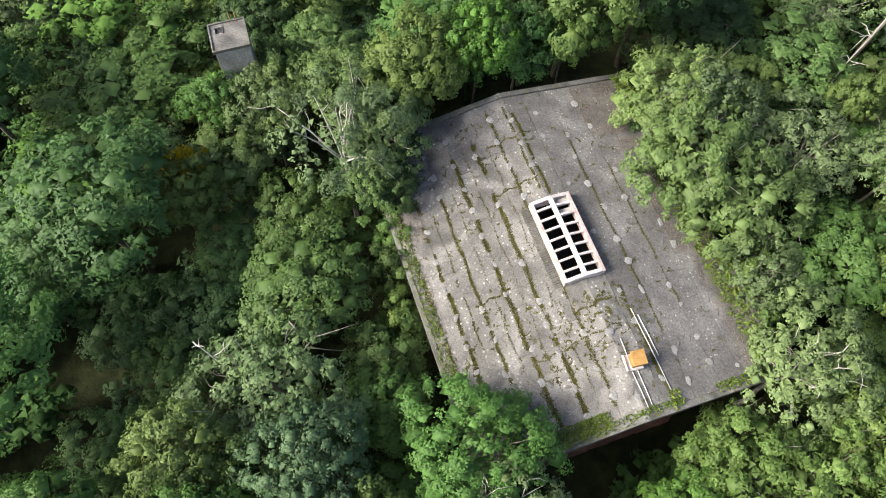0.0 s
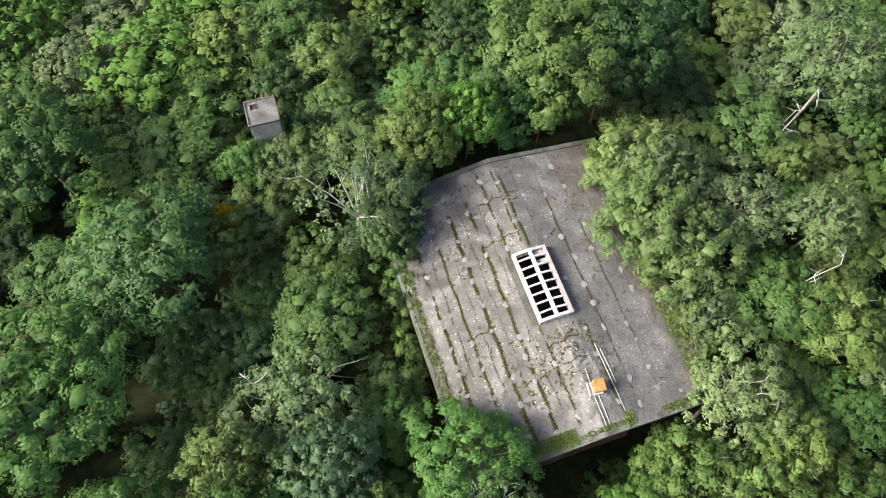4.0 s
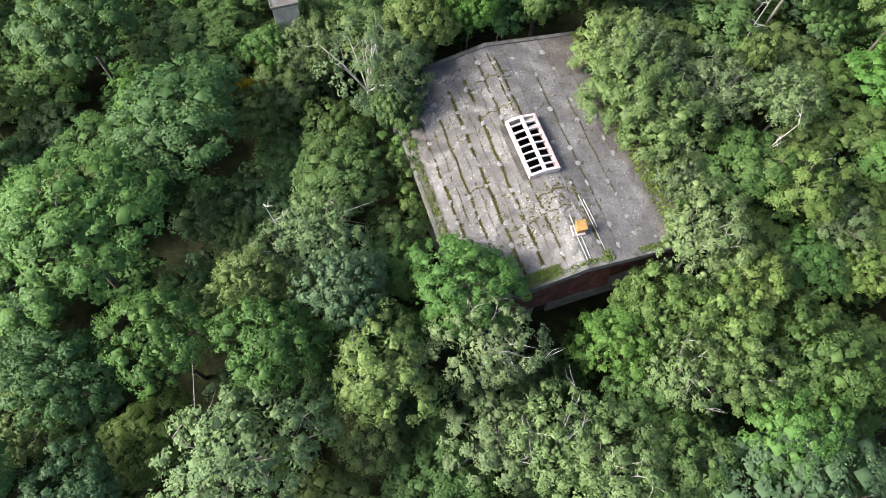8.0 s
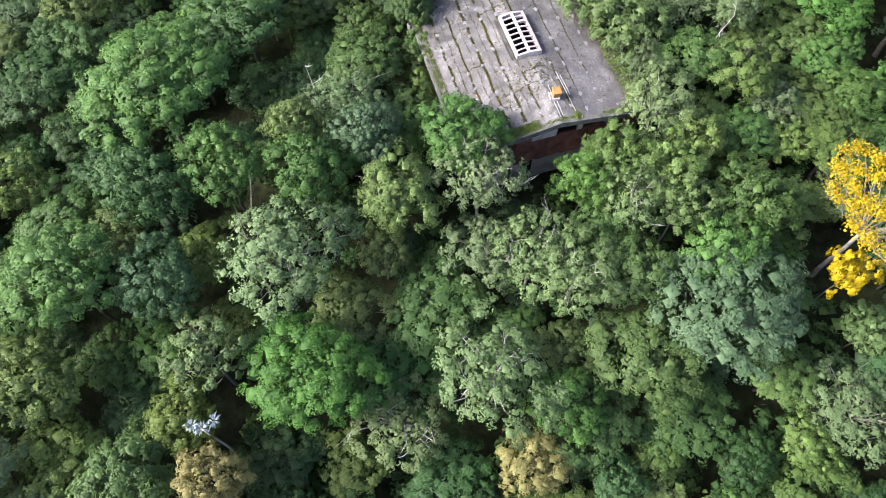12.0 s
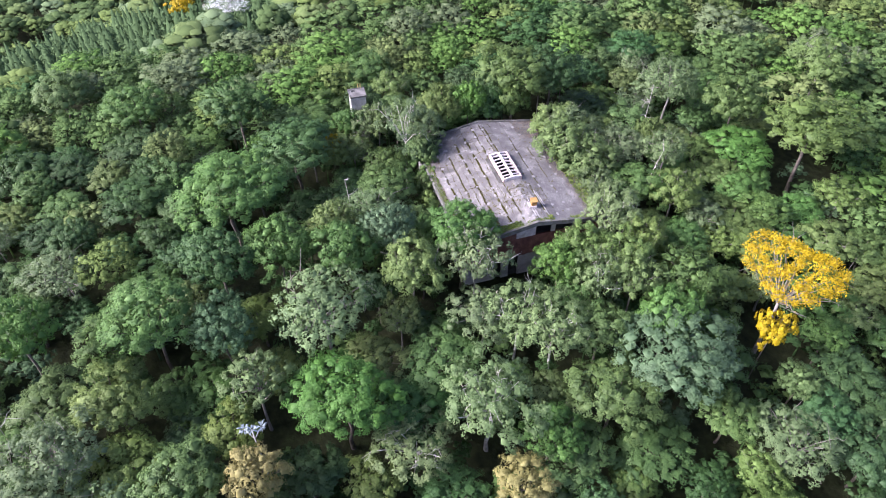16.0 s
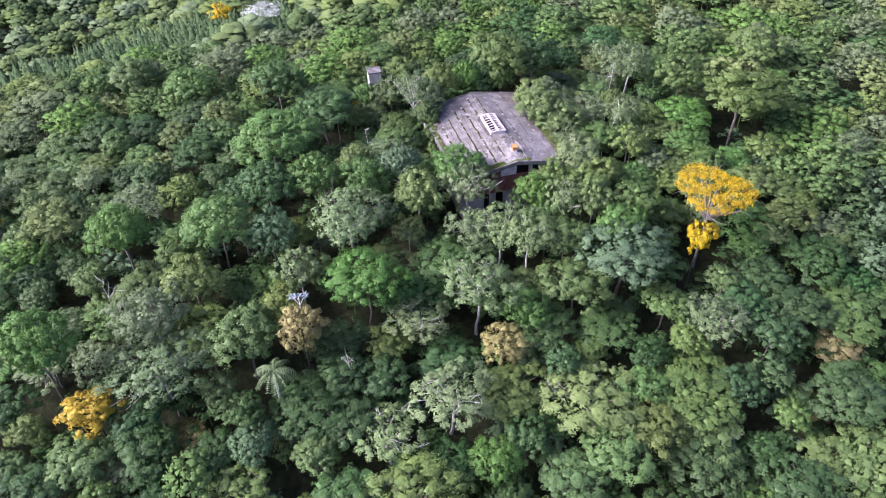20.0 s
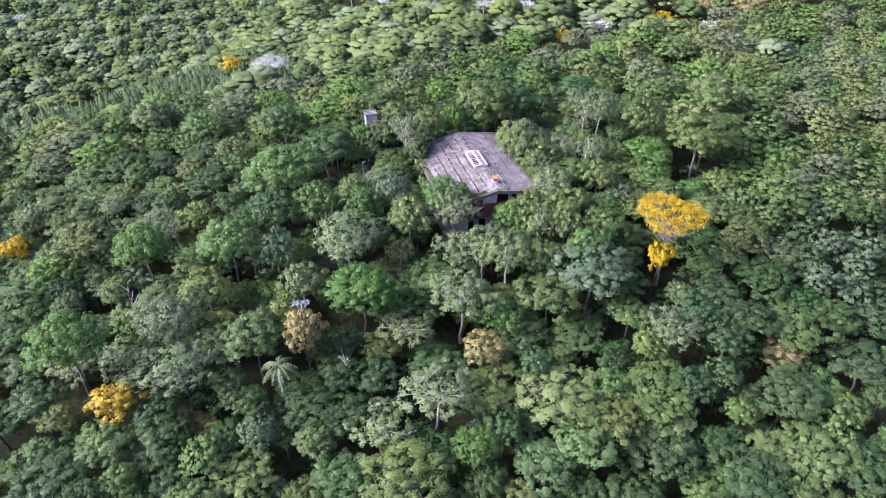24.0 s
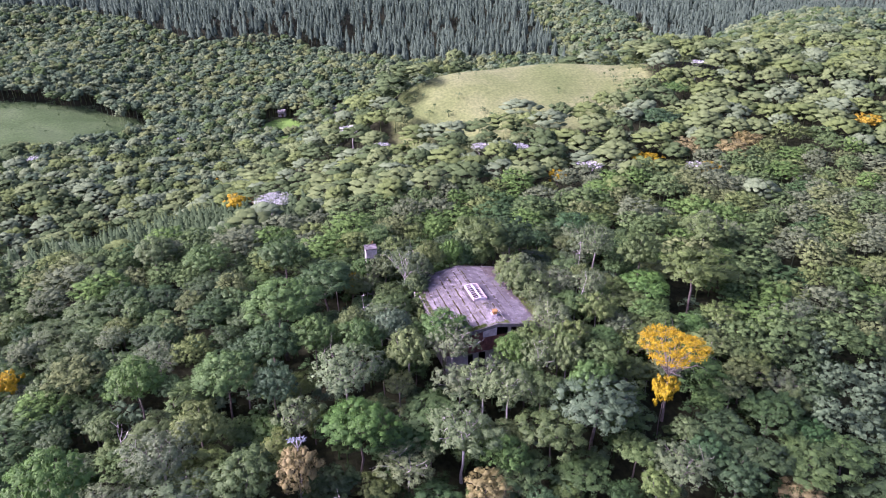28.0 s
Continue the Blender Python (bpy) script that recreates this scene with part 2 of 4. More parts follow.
def ground_material():
    m, nt, links, b = material("ground_cover", 0.95, 0.1)
    tc = nt.new("ShaderNodeTexCoord")
    fine = noise_node(nt, links, 0.9, 8.0, "Object")
    broad = noise_node(nt, links, 0.045, 5.0, "Object", 0.5)
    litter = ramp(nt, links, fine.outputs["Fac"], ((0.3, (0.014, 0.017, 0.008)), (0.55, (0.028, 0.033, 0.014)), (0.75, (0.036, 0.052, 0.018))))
    g1 = ramp(nt, links, broad.outputs["Fac"], ((0.3, (0.104, 0.148, 0.044)), (0.5, (0.148, 0.188, 0.064)), (0.72, (0.192, 0.222, 0.092))))
    g2 = ramp(nt, links, fine.outputs["Fac"], ((0.3, (0.7, 0.72, 0.7)), (0.7, (1.2, 1.18, 1.15))))
    grass = mix(nt, links, "MULTIPLY", 1.0, g1.outputs["Color"], g2.outputs["Color"])
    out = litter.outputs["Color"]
    for (cx, cy, rx, ry, turn), colour in ((HILL, grass), (CLEARING, mix(nt, links, "MULTIPLY", 1.0, grass, (0.6, 0.75, 0.6))), (SLOPE, mix(nt, links, "MULTIPLY", 1.0, grass, (0.46, 0.62, 0.58))), (MEADOW, (0.13, 0.25, 0.045))):
        mp = nt.new("ShaderNodeMapping")
        mp.vector_type = "TEXTURE"
        mp.inputs["Location"].default_value = (cx, cy, 0)
        mp.inputs["Rotation"].default_value = (0, 0, radians(turn))
        mp.inputs["Scale"].default_value = (rx, ry, 1e5)
        links.new(tc.outputs["Object"], mp.inputs["Vector"])
        ln = nt.new("ShaderNodeVectorMath")
        ln.operation = "LENGTH"
        links.new(mp.outputs["Vector"], ln.inputs[0])
        ad = nt.new("ShaderNodeMath")
        ad.operation = "MULTIPLY_ADD"
        links.new(broad.outputs["Fac"], ad.inputs[0])
        ad.inputs[1].default_value = 0.3
        links.new(ln.outputs["Value"], ad.inputs[2])
        mk = ramp(nt, links, ad.outputs[0], ((0.0, (1, 1, 1)), (1.0, (0, 0, 0))))
        mk.color_ramp.elements[0].position, mk.color_ramp.elements[1].position = 0.96, 1.0
        sc = nt.new("ShaderNodeMath")
        sc.operation = "MULTIPLY"
        sc.inputs[1].default_value = 0.85
        links.new(ad.outputs[0], sc.inputs[0])
        links.new(sc.outputs[0], mk.inputs["Fac"])
        out = mix(nt, links, "MIX", mk.outputs["Color"], out, colour)
    links.new(out, b.inputs["Base Color"])
    bump(nt, links, b, fine.outputs["Fac"], 0.8, 0.3)
    return m


# open ground: centre, half sizes, turn
HILL = (84.0, 146.0, 61.0, 41.0, 15.0)
SLOPE = (-158.0, 338.0, 84.0, 58.0, 10.0)
MEADOW = (6.0, 340.0, 15.0, 34.0, -6.0)
CLEARING = (-92.0, 118.0, 42.0, 26.0, 0.0)


def open_ground(x, y):
    """How far out in an open stretch a place lies (1 at its edge), or 0 in the woods."""
    for cx, cy, rx, ry, turn in (HILL, SLOPE, MEADOW, CLEARING):
        c, s = math.cos(radians(turn)), math.sin(radians(turn))
        dx, dy = x - cx, y - cy
        far = math.hypot((dx * c + dy * s) / rx, (dy * c - dx * s) / ry)
        if far < 1.0 + 0.35 * noise.noise(Vector((x * 0.07, y * 0.07, 3.0))):
            return max(far, 0.01)
    return 0.0


# ---------------------------------------------------------------- terrain
NEAR_LAND = ((0, 0, -9.5), (-40, 0, -7), (35, -10, -9), (-55, -15, -7), (20, -35, -13), (-15, -44, -19), (-45, -44, -17), (-75, -35, -15),
             (-48, -85, -28), (0, -80, -28), (55, -65, -26), (-105, -60, -22), (0, 40, -9), (-30, 84, -17), (40, 60, -12), (95, 40, -9), (-90, 40, -14))
HILL_LAND = ((38, 165, 18), (66, 166, 12), (99, 161, 21), (149, 153, 11), (182, 138, 4), (228, 103, 5), (27, 142, -9), (38, 112, -10), (68, 113, 3),
             (115, 138, -3), (90, 138, -8), (3, 172, -20), (-26, 140, -36), (6, 126, -25), (62, 88, -11), (70, 204, -18), (105, 204, -20), (152, 198, -18),
             (90, 246, -40), (150, 240, -40), (215, 190, -20), (140, 80, -4), (18, 208, -50), (260, 150, -20))
FAR_LAND = ((-13, 286, -64), (-127, 229, -55), (-150, 335, -40), (-40, 340, -64), (95, 330, -62), (210, 300, -50), (0, 470, -54), (160, 470, -52),
            (-200, 480, -40), (0, 640, -26), (200, 620, -30), (420, 480, -30), (-300, 640, -20), (300, 800, 10), (0, 850, 5), (330, 200, -5),
            (-300, 200, -50), (-300, -50, -40), (300, -100, -40))


def land(x, y):
    """Height of the ground: smooth blend of known heights."""
    x, y = np.asarray(x, float), np.asarray(y, float)
    top, bottom = 0.0, 1e-12
    for pts, s in ((NEAR_LAND, 26.0), (HILL_LAND, 20.0), (FAR_LAND, 58.0)):
        for px, py, pz in pts:
            w = np.exp(-((x - px) ** 2 + (y - py) ** 2) / (2 * s * s)) + 2e-4 / (1 + ((x - px) ** 2 + (y - py) ** 2) / 1e4) ** 2
            top, bottom = top + w * pz, bottom + w
    z = top / bottom
    return z + 0.5 * np.sin(x * 0.11 + 1.3) * np.sin(y * 0.13) + 1.5 * np.sin(x * 0.021 + 2) * np.sin(y * 0.024 + 1) * (np.hypot(x, y) > 60)


def mesh_from(name, verts, faces, mat, smooth=False):
    me = bpy.data.meshes.new(name)
    me.from_pydata(verts, [], faces)
    me.materials.append(mat)
    if smooth:
        me.polygons.foreach_set("use_smooth", [True] * len(me.polygons))
    me.update()
    return me


def build_ground():
    a = np.concatenate([-np.geomspace(3000, 160, 16), np.linspace(-150, 350, 126), np.geomspace(360, 3500, 16)])
    b = np.concatenate([-np.geomspace(3000, 160, 14), np.linspace(-150, 450, 151), np.geomspace(460, 4000, 24)])
    gx, gy = np.meshgrid(a, b)
    gz = land(gx, gy)
    n, mrow = len(a), len(b)
    verts = np.stack([gx, gy, gz], -1).reshape(-1, 3).tolist()
    faces = [(j * n + i, j * n + i + 1, (j + 1) * n + i + 1, (j + 1) * n + i) for j in range(mrow - 1) for i in range(n - 1)]
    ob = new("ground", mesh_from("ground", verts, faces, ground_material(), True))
    tagged(ob, "dark leaf-littered forest floor with a dry grass hill", "ground", kind="structure")


build_ground()


# ---------------------------------------------------------------- leaf and branch geometry
def leaf_quads(centres, normals, sizes, rng, tilt=0.6, slim=0.6):
    """Folded leaf sprays, one quad each, lying roughly across the given normals."""
    t, u, nn = leaf_frame(centres, normals, rng, tilt)
    s = sizes[:, None]
    v = np.stack([centres - t * s * 0.5, centres + u * s * 0.5 * slim + nn * s * 0.10, centres + t * s * 0.5 - nn * s * 0.12, centres - u * s * 0.5 * slim + nn * s * 0.10], 1)
    return v.reshape(-1, 3)


def leaf_tris(centres, normals, sizes, rng, tilt=0.6, slim=0.75, soft=None):
    """Small leaf sprays, one triangle each, wound to face along soft where it is given."""
    t, u, nn = leaf_frame(centres, normals, rng, tilt)
    s = sizes[:, None]
    v = np.stack([centres - t * s * 0.5 - u * s * 0.42 * slim, centres - t * s * 0.35 + u * s * 0.5 * slim, centres + t * s * 0.62 - nn * s * 0.15], 1)
    if soft is not None:
        back = (np.cross(v[:, 1] - v[:, 0], v[:, 2] - v[:, 0]) * soft).sum(1) < 0
        v[back] = v[back][:, ::-1]
    return v.reshape(-1, 3)


def leaf_frame(centres, normals, rng, tilt):
    n = len(centres)
    nn = normals + rng.normal(0, tilt, (n, 3))
    nn /= np.linalg.norm(nn, axis=1)[:, None] + 1e-9
    t = np.cross(nn, rng.normal(0, 1, (n, 3)))
    t /= np.linalg.norm(t, axis=1)[:, None] + 1e-9
    return t, np.cross(nn, t), nn


def tri_mesh(name, verts, mat):
    """A mesh of loose triangles or of indexed ones, filled quickly."""
    verts, tris, *soft = verts
    me = bpy.data.meshes.new(name)
    me.vertices.add(len(verts))
    me.vertices.foreach_set("co", np.ascontiguousarray(verts, np.float32).ravel())
    me.loops.add(3 * len(tris))
    me.loops.foreach_set("vertex_index", np.ascontiguousarray(tris, np.int32).ravel())
    me.polygons.add(len(tris))
    me.polygons.foreach_set("loop_start", np.arange(0, 3 * len(tris), 3, dtype=np.int32))
    if not soft:
        me.shade_flat()
    me.materials.append(mat)
    me.update(calc_edges=True)
    if soft:
        me.normals_split_custom_set_from_vertices(np.ascontiguousarray(soft[0], np.float32))
    return me


def unit(a):
    return a / (np.linalg.norm(a, axis=-1)[..., None] + 1e-9)


OCT_V = np.array([(1, 0, 0), (0, 1, 0), (-1, 0, 0), (0, -1, 0), (0, 0, 1), (0, 0, -1)], float)
OCT_T = np.array([(0, 1, 4), (1, 2, 4), (2, 3, 4), (3, 0, 4), (1, 0, 5), (2, 1, 5), (3, 2, 5), (0, 3, 5)])


def crown_arrays(rng, lobes, leaves, leaf, flat=0.60, lobe=0.215, mid=2.40, core=0.72, inner=0.14, ragged=0.10, droop=0.0, low=1.38, twist=0.12, puffs=6, puff=0.48, even=0.25, tilt=0.42, dome=0.85, inside=0.62):
    """A crown of radius about 1 round (0, 0, mid): separate leafy clumps on a dome, each set with puffs of leaf sprays over a solid core."""
    g = np.pi * (3 - np.sqrt(5))
    k = np.arange(lobes) + 0.5
    zz = 1 - k / lobes * low
    ang = k * g + rng.uniform(0, 6)
    rad = np.sqrt(np.clip(1 - np.clip(zz, -1, 1) ** 2, 0, 1))
    pos = np.stack([rad * np.cos(ang), rad * np.sin(ang), zz * flat], 1) * (1 - lobe * 0.7)
    pos *= 1 + rng.uniform(-ragged, ragged, (lobes, 1))
    pos += rng.normal(0, 0.05, pos.shape)
    two = rng.uniform(0, 6.28)
    pos[:, :2] *= (1 + twist * np.cos(2 * np.arctan2(pos[:, 1], pos[:, 0]) + two) + twist * np.cos(3 * np.arctan2(pos[:, 1], pos[:, 0]) - two))[:, None]
    r = lobe * rng.uniform(0.55, 1.3, lobes)
    pos[:, 2] += mid
    axis = np.array((0, 0, mid - 0.55))
    squash = np.array((1, 1, 0.78))
    # broad sprays deep in the crown, behind the clumps
    m = int(leaves * inner)
    a = unit(rng.normal(0, 1, (m, 3)) + (0, 0, 0.3))
    c = np.array((0, 0, mid - 0.08)) + a * (inside * rng.uniform(0.8, 1.15, m))[:, None] * (1, 1, flat)
    cn = unit(a + rng.normal(0, 0.3, (m, 3)))
    cv = leaf_tris(c, a, leaf * 2.0 * rng.uniform(0.7, 1.3, m), rng, 0.35, 0.95, soft=cn)
    cn = np.repeat(cn, 3, 0)
    ct = np.arange(3 * m).reshape(-1, 3)
    if core:
        ov = (pos[:, None] + OCT_V[None] * rng.uniform(0.75, 1.05, (lobes, 6, 1)) * (r * core)[:, None, None] * squash).reshape(-1, 3)
        ct = np.concatenate([ct, (OCT_T[None] + 3 * m + 6 * np.arange(lobes)[:, None, None]).reshape(-1, 3)])
        cn = np.concatenate([cn, unit(np.tile(OCT_V, (lobes, 1)) + dome * unit(ov - axis))])
        cv = np.concatenate([cv, ov])
    n = len(cv)
    # puffs over the upper side of each clump, then leaves over each puff
    total = lobes * puffs
    owner = np.repeat(np.arange(lobes), puffs)
    d = unit(rng.normal(0, 1, (total, 3)))
    d[:, 2] += 0.40
    d = unit(d + 0.35 * unit(pos[owner] - axis))
    pc = pos[owner] + d * (r[owner] * rng.uniform(0.60, 1.0, total))[:, None] * squash
    pr = r[owner] * puff * rng.uniform(0.55, 1.3, total)
    which = rng.choice(total, leaves, p=(pr ** 2 / (pr ** 2).sum()))
    e = unit(rng.normal(0, 1, (leaves, 3))) + 0.45 * d[which]
    e[:, 2] += 0.30
    e = unit(e)
    c = pc[which] + e * (pr[which] * rng.uniform(0.6, 1.12, leaves))[:, None] * (1, 1, 0.8)
    c[:, 2] -= droop * (c[:, 0] ** 2 + c[:, 1] ** 2)
    out = unit((c - axis) * (1, 1, 1.2))
    soft = unit(0.42 * e + 0.60 * d[which] + dome * out + (0, 0, 0.10) + rng.normal(0, 0.28, (leaves, 3)))
    q = leaf_tris(c, e + 0.5 * d[which] + even * out + (0, 0, 0.3), leaf * rng.uniform(0.6, 1.4, leaves), rng, tilt, soft=soft)
    verts = np.concatenate([cv, q])
    tris = np.concatenate([ct, n + np.arange(3 * leaves).reshape(-1, 3)])
    return (verts, tris, np.concatenate([cn, np.repeat(soft, 3, 0)])), pos, r


def tube(verts, faces, path, radii, sides=5):
    base = len(verts)
    for i, p in enumerate(path):
        a = path[min(i + 1, len(path) - 1)] - path[max(i - 1, 0)]
        a = a / (np.linalg.norm(a) + 1e-9)
        u = np.cross(a, (0.3, 0.9, 0.2))
        u /= np.linalg.norm(u) + 1e-9
        w = np.cross(a, u)
        for k in range(sides):
            th = 2 * math.pi * k / sides
            verts.append(tuple(p + radii[i] * (math.cos(th) * u + math.sin(th) * w)))
    for i in range(len(path) - 1):
        for k in range(sides):
            faces.append((base + i * sides + k, base + i * sides + (k + 1) % sides, base + (i + 1) * sides + (k + 1) % sides, base + (i + 1) * sides + k))
    faces.append(tuple(base + (len(path) - 1) * sides + k for k in range(sides)))


def bent(rng, a, b, n=4, wobble=0.05):
    a, b = np.array(a, float), np.array(b, float)
    pts = [a + (b - a) * k / (n - 1) for k in range(n)]
    for p in pts[1:-1]:
        p += rng.normal(0, wobble, 3)
    return pts


def trunk_arrays(rng, ends, fork=1.1, thick=0.042):
    verts, faces = [], []
    top = np.array([rng.uniform(-0.08, 0.08), rng.uniform(-0.08, 0.08), fork])
    tube(verts, faces, bent(rng, (0, 0, -0.12), top, 5, 0.025), [thick * k for k in (1.5, 1.05, 0.95, 0.85, 0.75)], 6)
    return verts, faces, top


def limb_arrays(rng, top, ends, thick=0.02, sides=4, twigs=0):
    verts, faces = [], []
    for e in ends:
        midp = (top + e) / 2 + np.array([0, 0, 0.08])
        path = [top - (0, 0, 0.05)] + bent(rng, midp, e, 3, 0.04)
        tube(verts, faces, path, [thick, thick * 0.75, thick * 0.5, thick * 0.22], sides)
        for _ in range(twigs):
            s = path[rng.integers(1, 4)]
            t = s + rng.normal(0, 0.2, 3) + (0, 0, 0.12)
            tube(verts, faces, bent(rng, s, t, 3, 0.03), [thick * 0.35, thick * 0.25, thick * 0.1], 3)
    return verts, faces


def part(name, me, parent, label=""):
    ob = new(name, me)
    ob.parent = parent
    if label:
        ob["label"] = label
    return ob


HN = 3.2  # height of a built tree in crown radii


def proto(kind, seed, leaf="mid", lobes=46, leaves=6200, size=0.050, bark=BARK, twigs=0, shown=6, reach=1.0, blossom=None, **shape):
    """One tree at the origin, crown radius 1, height HN: root > trunk with limbs, crown."""
    rng = np.random.default_rng(seed)
    root = new(kind)
    cr, pos, r = crown_arrays(rng, lobes, leaves, size, **shape)
    tv, tf, top = trunk_arrays(rng, pos, fork=min(1.9, pos[:, 2].min() + 0.05))
    ends = [top + (p - top) * reach for p in pos[rng.permutation(len(pos))[:shown]]]
    lv, lf = limb_arrays(rng, top, ends, twigs=twigs)
    tf += [tuple(i + len(tv) for i in f) for f in lf]
    part("trunk", mesh_from("trunk", tv + lv, tf, bark, True), root)
    part("crown", tri_mesh("crown", cr, LEAF[leaf]), root)
    if blossom:
        keep = pos[pos[:, 2] > blossom[1]]
        n = blossom[2]
        w = rng.integers(0, len(keep), n)
        d = rng.normal(0, 1, (n, 3))
        d[:, 2] = np.abs(d[:, 2]) * 0.8 + 0.1
        d /= np.linalg.norm(d, axis=1)[:, None]
        c = keep[w] + d * blossom[3] * rng.uniform(0.2, 1.75, (n, 1)) * (1, 1, 0.55)
        q = leaf_tris(c, d, size * 1.2 * rng.uniform(0.6, 1.3, n), rng)
        part("blossom", tri_mesh("blossom", (q, np.arange(3 * n).reshape(-1, 3)), LEAF[blossom[0]]), root)
    return root


# ---------------------------------------------------------------- the building
TURN = pose(0, 0, 0, 0, 0, -2.8)
SLOPE_K = 0.178
U0, U1, V0, V1 = -10.35, 10.15, -12.35, 12.05


def at(u, v, z):
    return TURN @ Vector((u, v, z))


def roof_z(u):
    return -SLOPE_K * abs(u)


def box_bm(bm, lo, hi):
    """A box in a bmesh; returns its vertices."""
    r = bmesh.ops.create_cube(bm, size=1.0)
    for v in r["verts"]:
        v.co = Vector([lo[k] + (v.co[k] + 0.5) * (hi[k] - lo[k]) for k in range(3)])
    return r["verts"]


def bm_mesh(name, bm, mat, bevel=0.0):
    if bevel:
        bmesh.ops.bevel(bm, geom=bm.edges[:], offset=bevel, segments=1, affect="EDGES")
    me = bpy.data.meshes.new(name)
    bm.to_mesh(me)
    bm.free()
    me.materials.append(mat)
    return me


def box_part(name, lo, hi, mat, parent, bevel=0.0, label="", sloped=False):
    bm = bmesh.new()
    for v in box_bm(bm, lo, hi):
        if sloped:
            v.co.z += roof_z(v.co.x)
    return part(name, bm_mesh(name, bm, mat, bevel), parent, label)


house = new("abandoned_building")
house.matrix_world = TURN
tagged(house, "derelict two-storey concrete building with a cracked low gable roof", "building")

# structural slabs of the two roof slopes, open below the skylight
SKY_U, SKY_V = 1.42, 3.02
for u0, u1, v0, v1 in ((U0, -SKY_U + 0.1, V0 + 0.05, V1 - 0.05), (SKY_U - 0.1, U1, V0 + 0.05, V1 - 0.05), (-SKY_U + 0.1, 0.0, V0 + 0.05, -SKY_V + 0.1), (-SKY_U + 0.1, 0.0, SKY_V - 0.1, V1 - 0.05),
                       (0.0, SKY_U - 0.1, V0 + 0.05, -SKY_V + 0.1), (0.0, SKY_U - 0.1, SKY_V - 0.1, V1 - 0.05)):
    bm = bmesh.new()
    for v in box_bm(bm, (u0, v0, -0.42), (u1, v1, -0.07)):
        v.co.z += roof_z(v.co.x)
    part("roof", bm_mesh("roof", bm, BEAM), house, "grey cracked concrete roof slope")

# edge beams
for lo, hi in (((U0 - 0.12, V0, -0.5), (U0 + 0.22, V1, 0.06)), ((U1 - 0.22, V0, -0.5), (U1 + 0.12, V1, 0.06))):
    box_part("edge_beam", lo, hi, BEAM, house, 0.02, "mossy weathered concrete edge beam", True)
for v0, v1 in ((V0 - 0.1, V0 + 0.3), (V1 - 0.3, V1 + 0.1)):
    for u0, u1 in ((U0 + 0.22, 0.0), (0.0, U1 - 0.22)):
        box_part("edge_beam", (u0, v0, -0.62), (u1, v1, 0.10), BEAM, house, 0.02, "mossy weathered concrete edge beam", True)

# outer walls; the front one with openings
GZ = -9.9
WV = V0 + 0.55
box_part("wall", (U0 + 0.5, WV + 0.25, GZ), (U0 + 0.75, V1 - 0.4, -2.25), GREYWALL, house)
box_part("wall", (U1 - 0.75, WV + 0.25, GZ), (U1 - 0.5, V1 - 0.4, -2.25), GREYWALL, house)
box_part("wall", (U0 + 0.75, V1 - 0.65, GZ), (U1 - 0.75, V1 - 0.4, -2.25), GREYWALL, house)
for u0, u1, z0, z1, mat in ((-9.85, -6.6, -2.9, -2.2, RUST), (-5.0, -2.7, -2.9, -1.4, RUST), (-2.7, 0.1, -2.9, -0.98, WHITEWASH), (2.4, 3.0, -2.9, -1.1, GREYWALL), (5.6, 5.9, -2.9, -1.5, GREYWALL), (9.0, 9.65, -2.9, -2.15, GREYWALL),
                           (-9.85, 9.65, -5.6, -2.9, RUST),
                           (-9.85, -5.6, GZ, -5.6, GREYWALL), (-4.6, -3.5, GZ, -5.6, GREYWALL), (-2.1, 9.65, GZ, -5.6, GREYWALL), (-5.6, -4.6, -6.1, -5.6, GREYWALL), (-3.5, -2.1, -6.1, -5.6, GREYWALL)):
    box_part("wall_panel", (u0, WV, z0), (u1, WV + 0.25, z1), mat, house, 0.01, {WHITEWASH: "faded white rendered panel", RUST: "rust-red wall panel"}.get(mat, ""))
for u0, u1 in ((-9.85, 0.0), (0.0, 9.65)):
    bm = bmesh.new()
    for v in box_bm(bm, (u0, WV + 0.05, -2.3), (u1, WV + 0.2, -0.45)):
        v.co.z = roof_z(v.co.x) - 0.45 if v.co.z > -1 else roof_z(v.co.x) - 1.0
    part("gable_strip", bm_mesh("gable_strip", bm, RUST), house)
box_part("floor_slab", (U0 + 0.75, WV + 0.25, -4.5), (U1 - 0.75, V1 - 0.65, -4.3), INSHADE, house)
box_part("floor_slab", (U0 + 0.75, WV + 0.25, GZ), (U1 - 0.75, V1 - 0.65, GZ + 0.15), INSHADE, house)
# steep skirt of rust-red sheets with a ragged lower edge
rng = np.random.default_rng(8)
for k in range(26):
    u0 = -9.6 + 12.6 * k / 26
    drop = rng.uniform(-0.12, 0.12)
    bm = bmesh.new()
    for v in box_bm(bm, (u0, WV - 0.06, -5.45 + drop), (u0 + 0.475, WV - 0.01, -2.85)):
        v.co.y -= (-2.85 - v.co.z) * 0.22
        v.co.z += 0.01 * (k % 2)
    part("roof_sheet", bm_mesh("roof_sheet", bm, RUST), house, "rust-red hanging roof sheet")

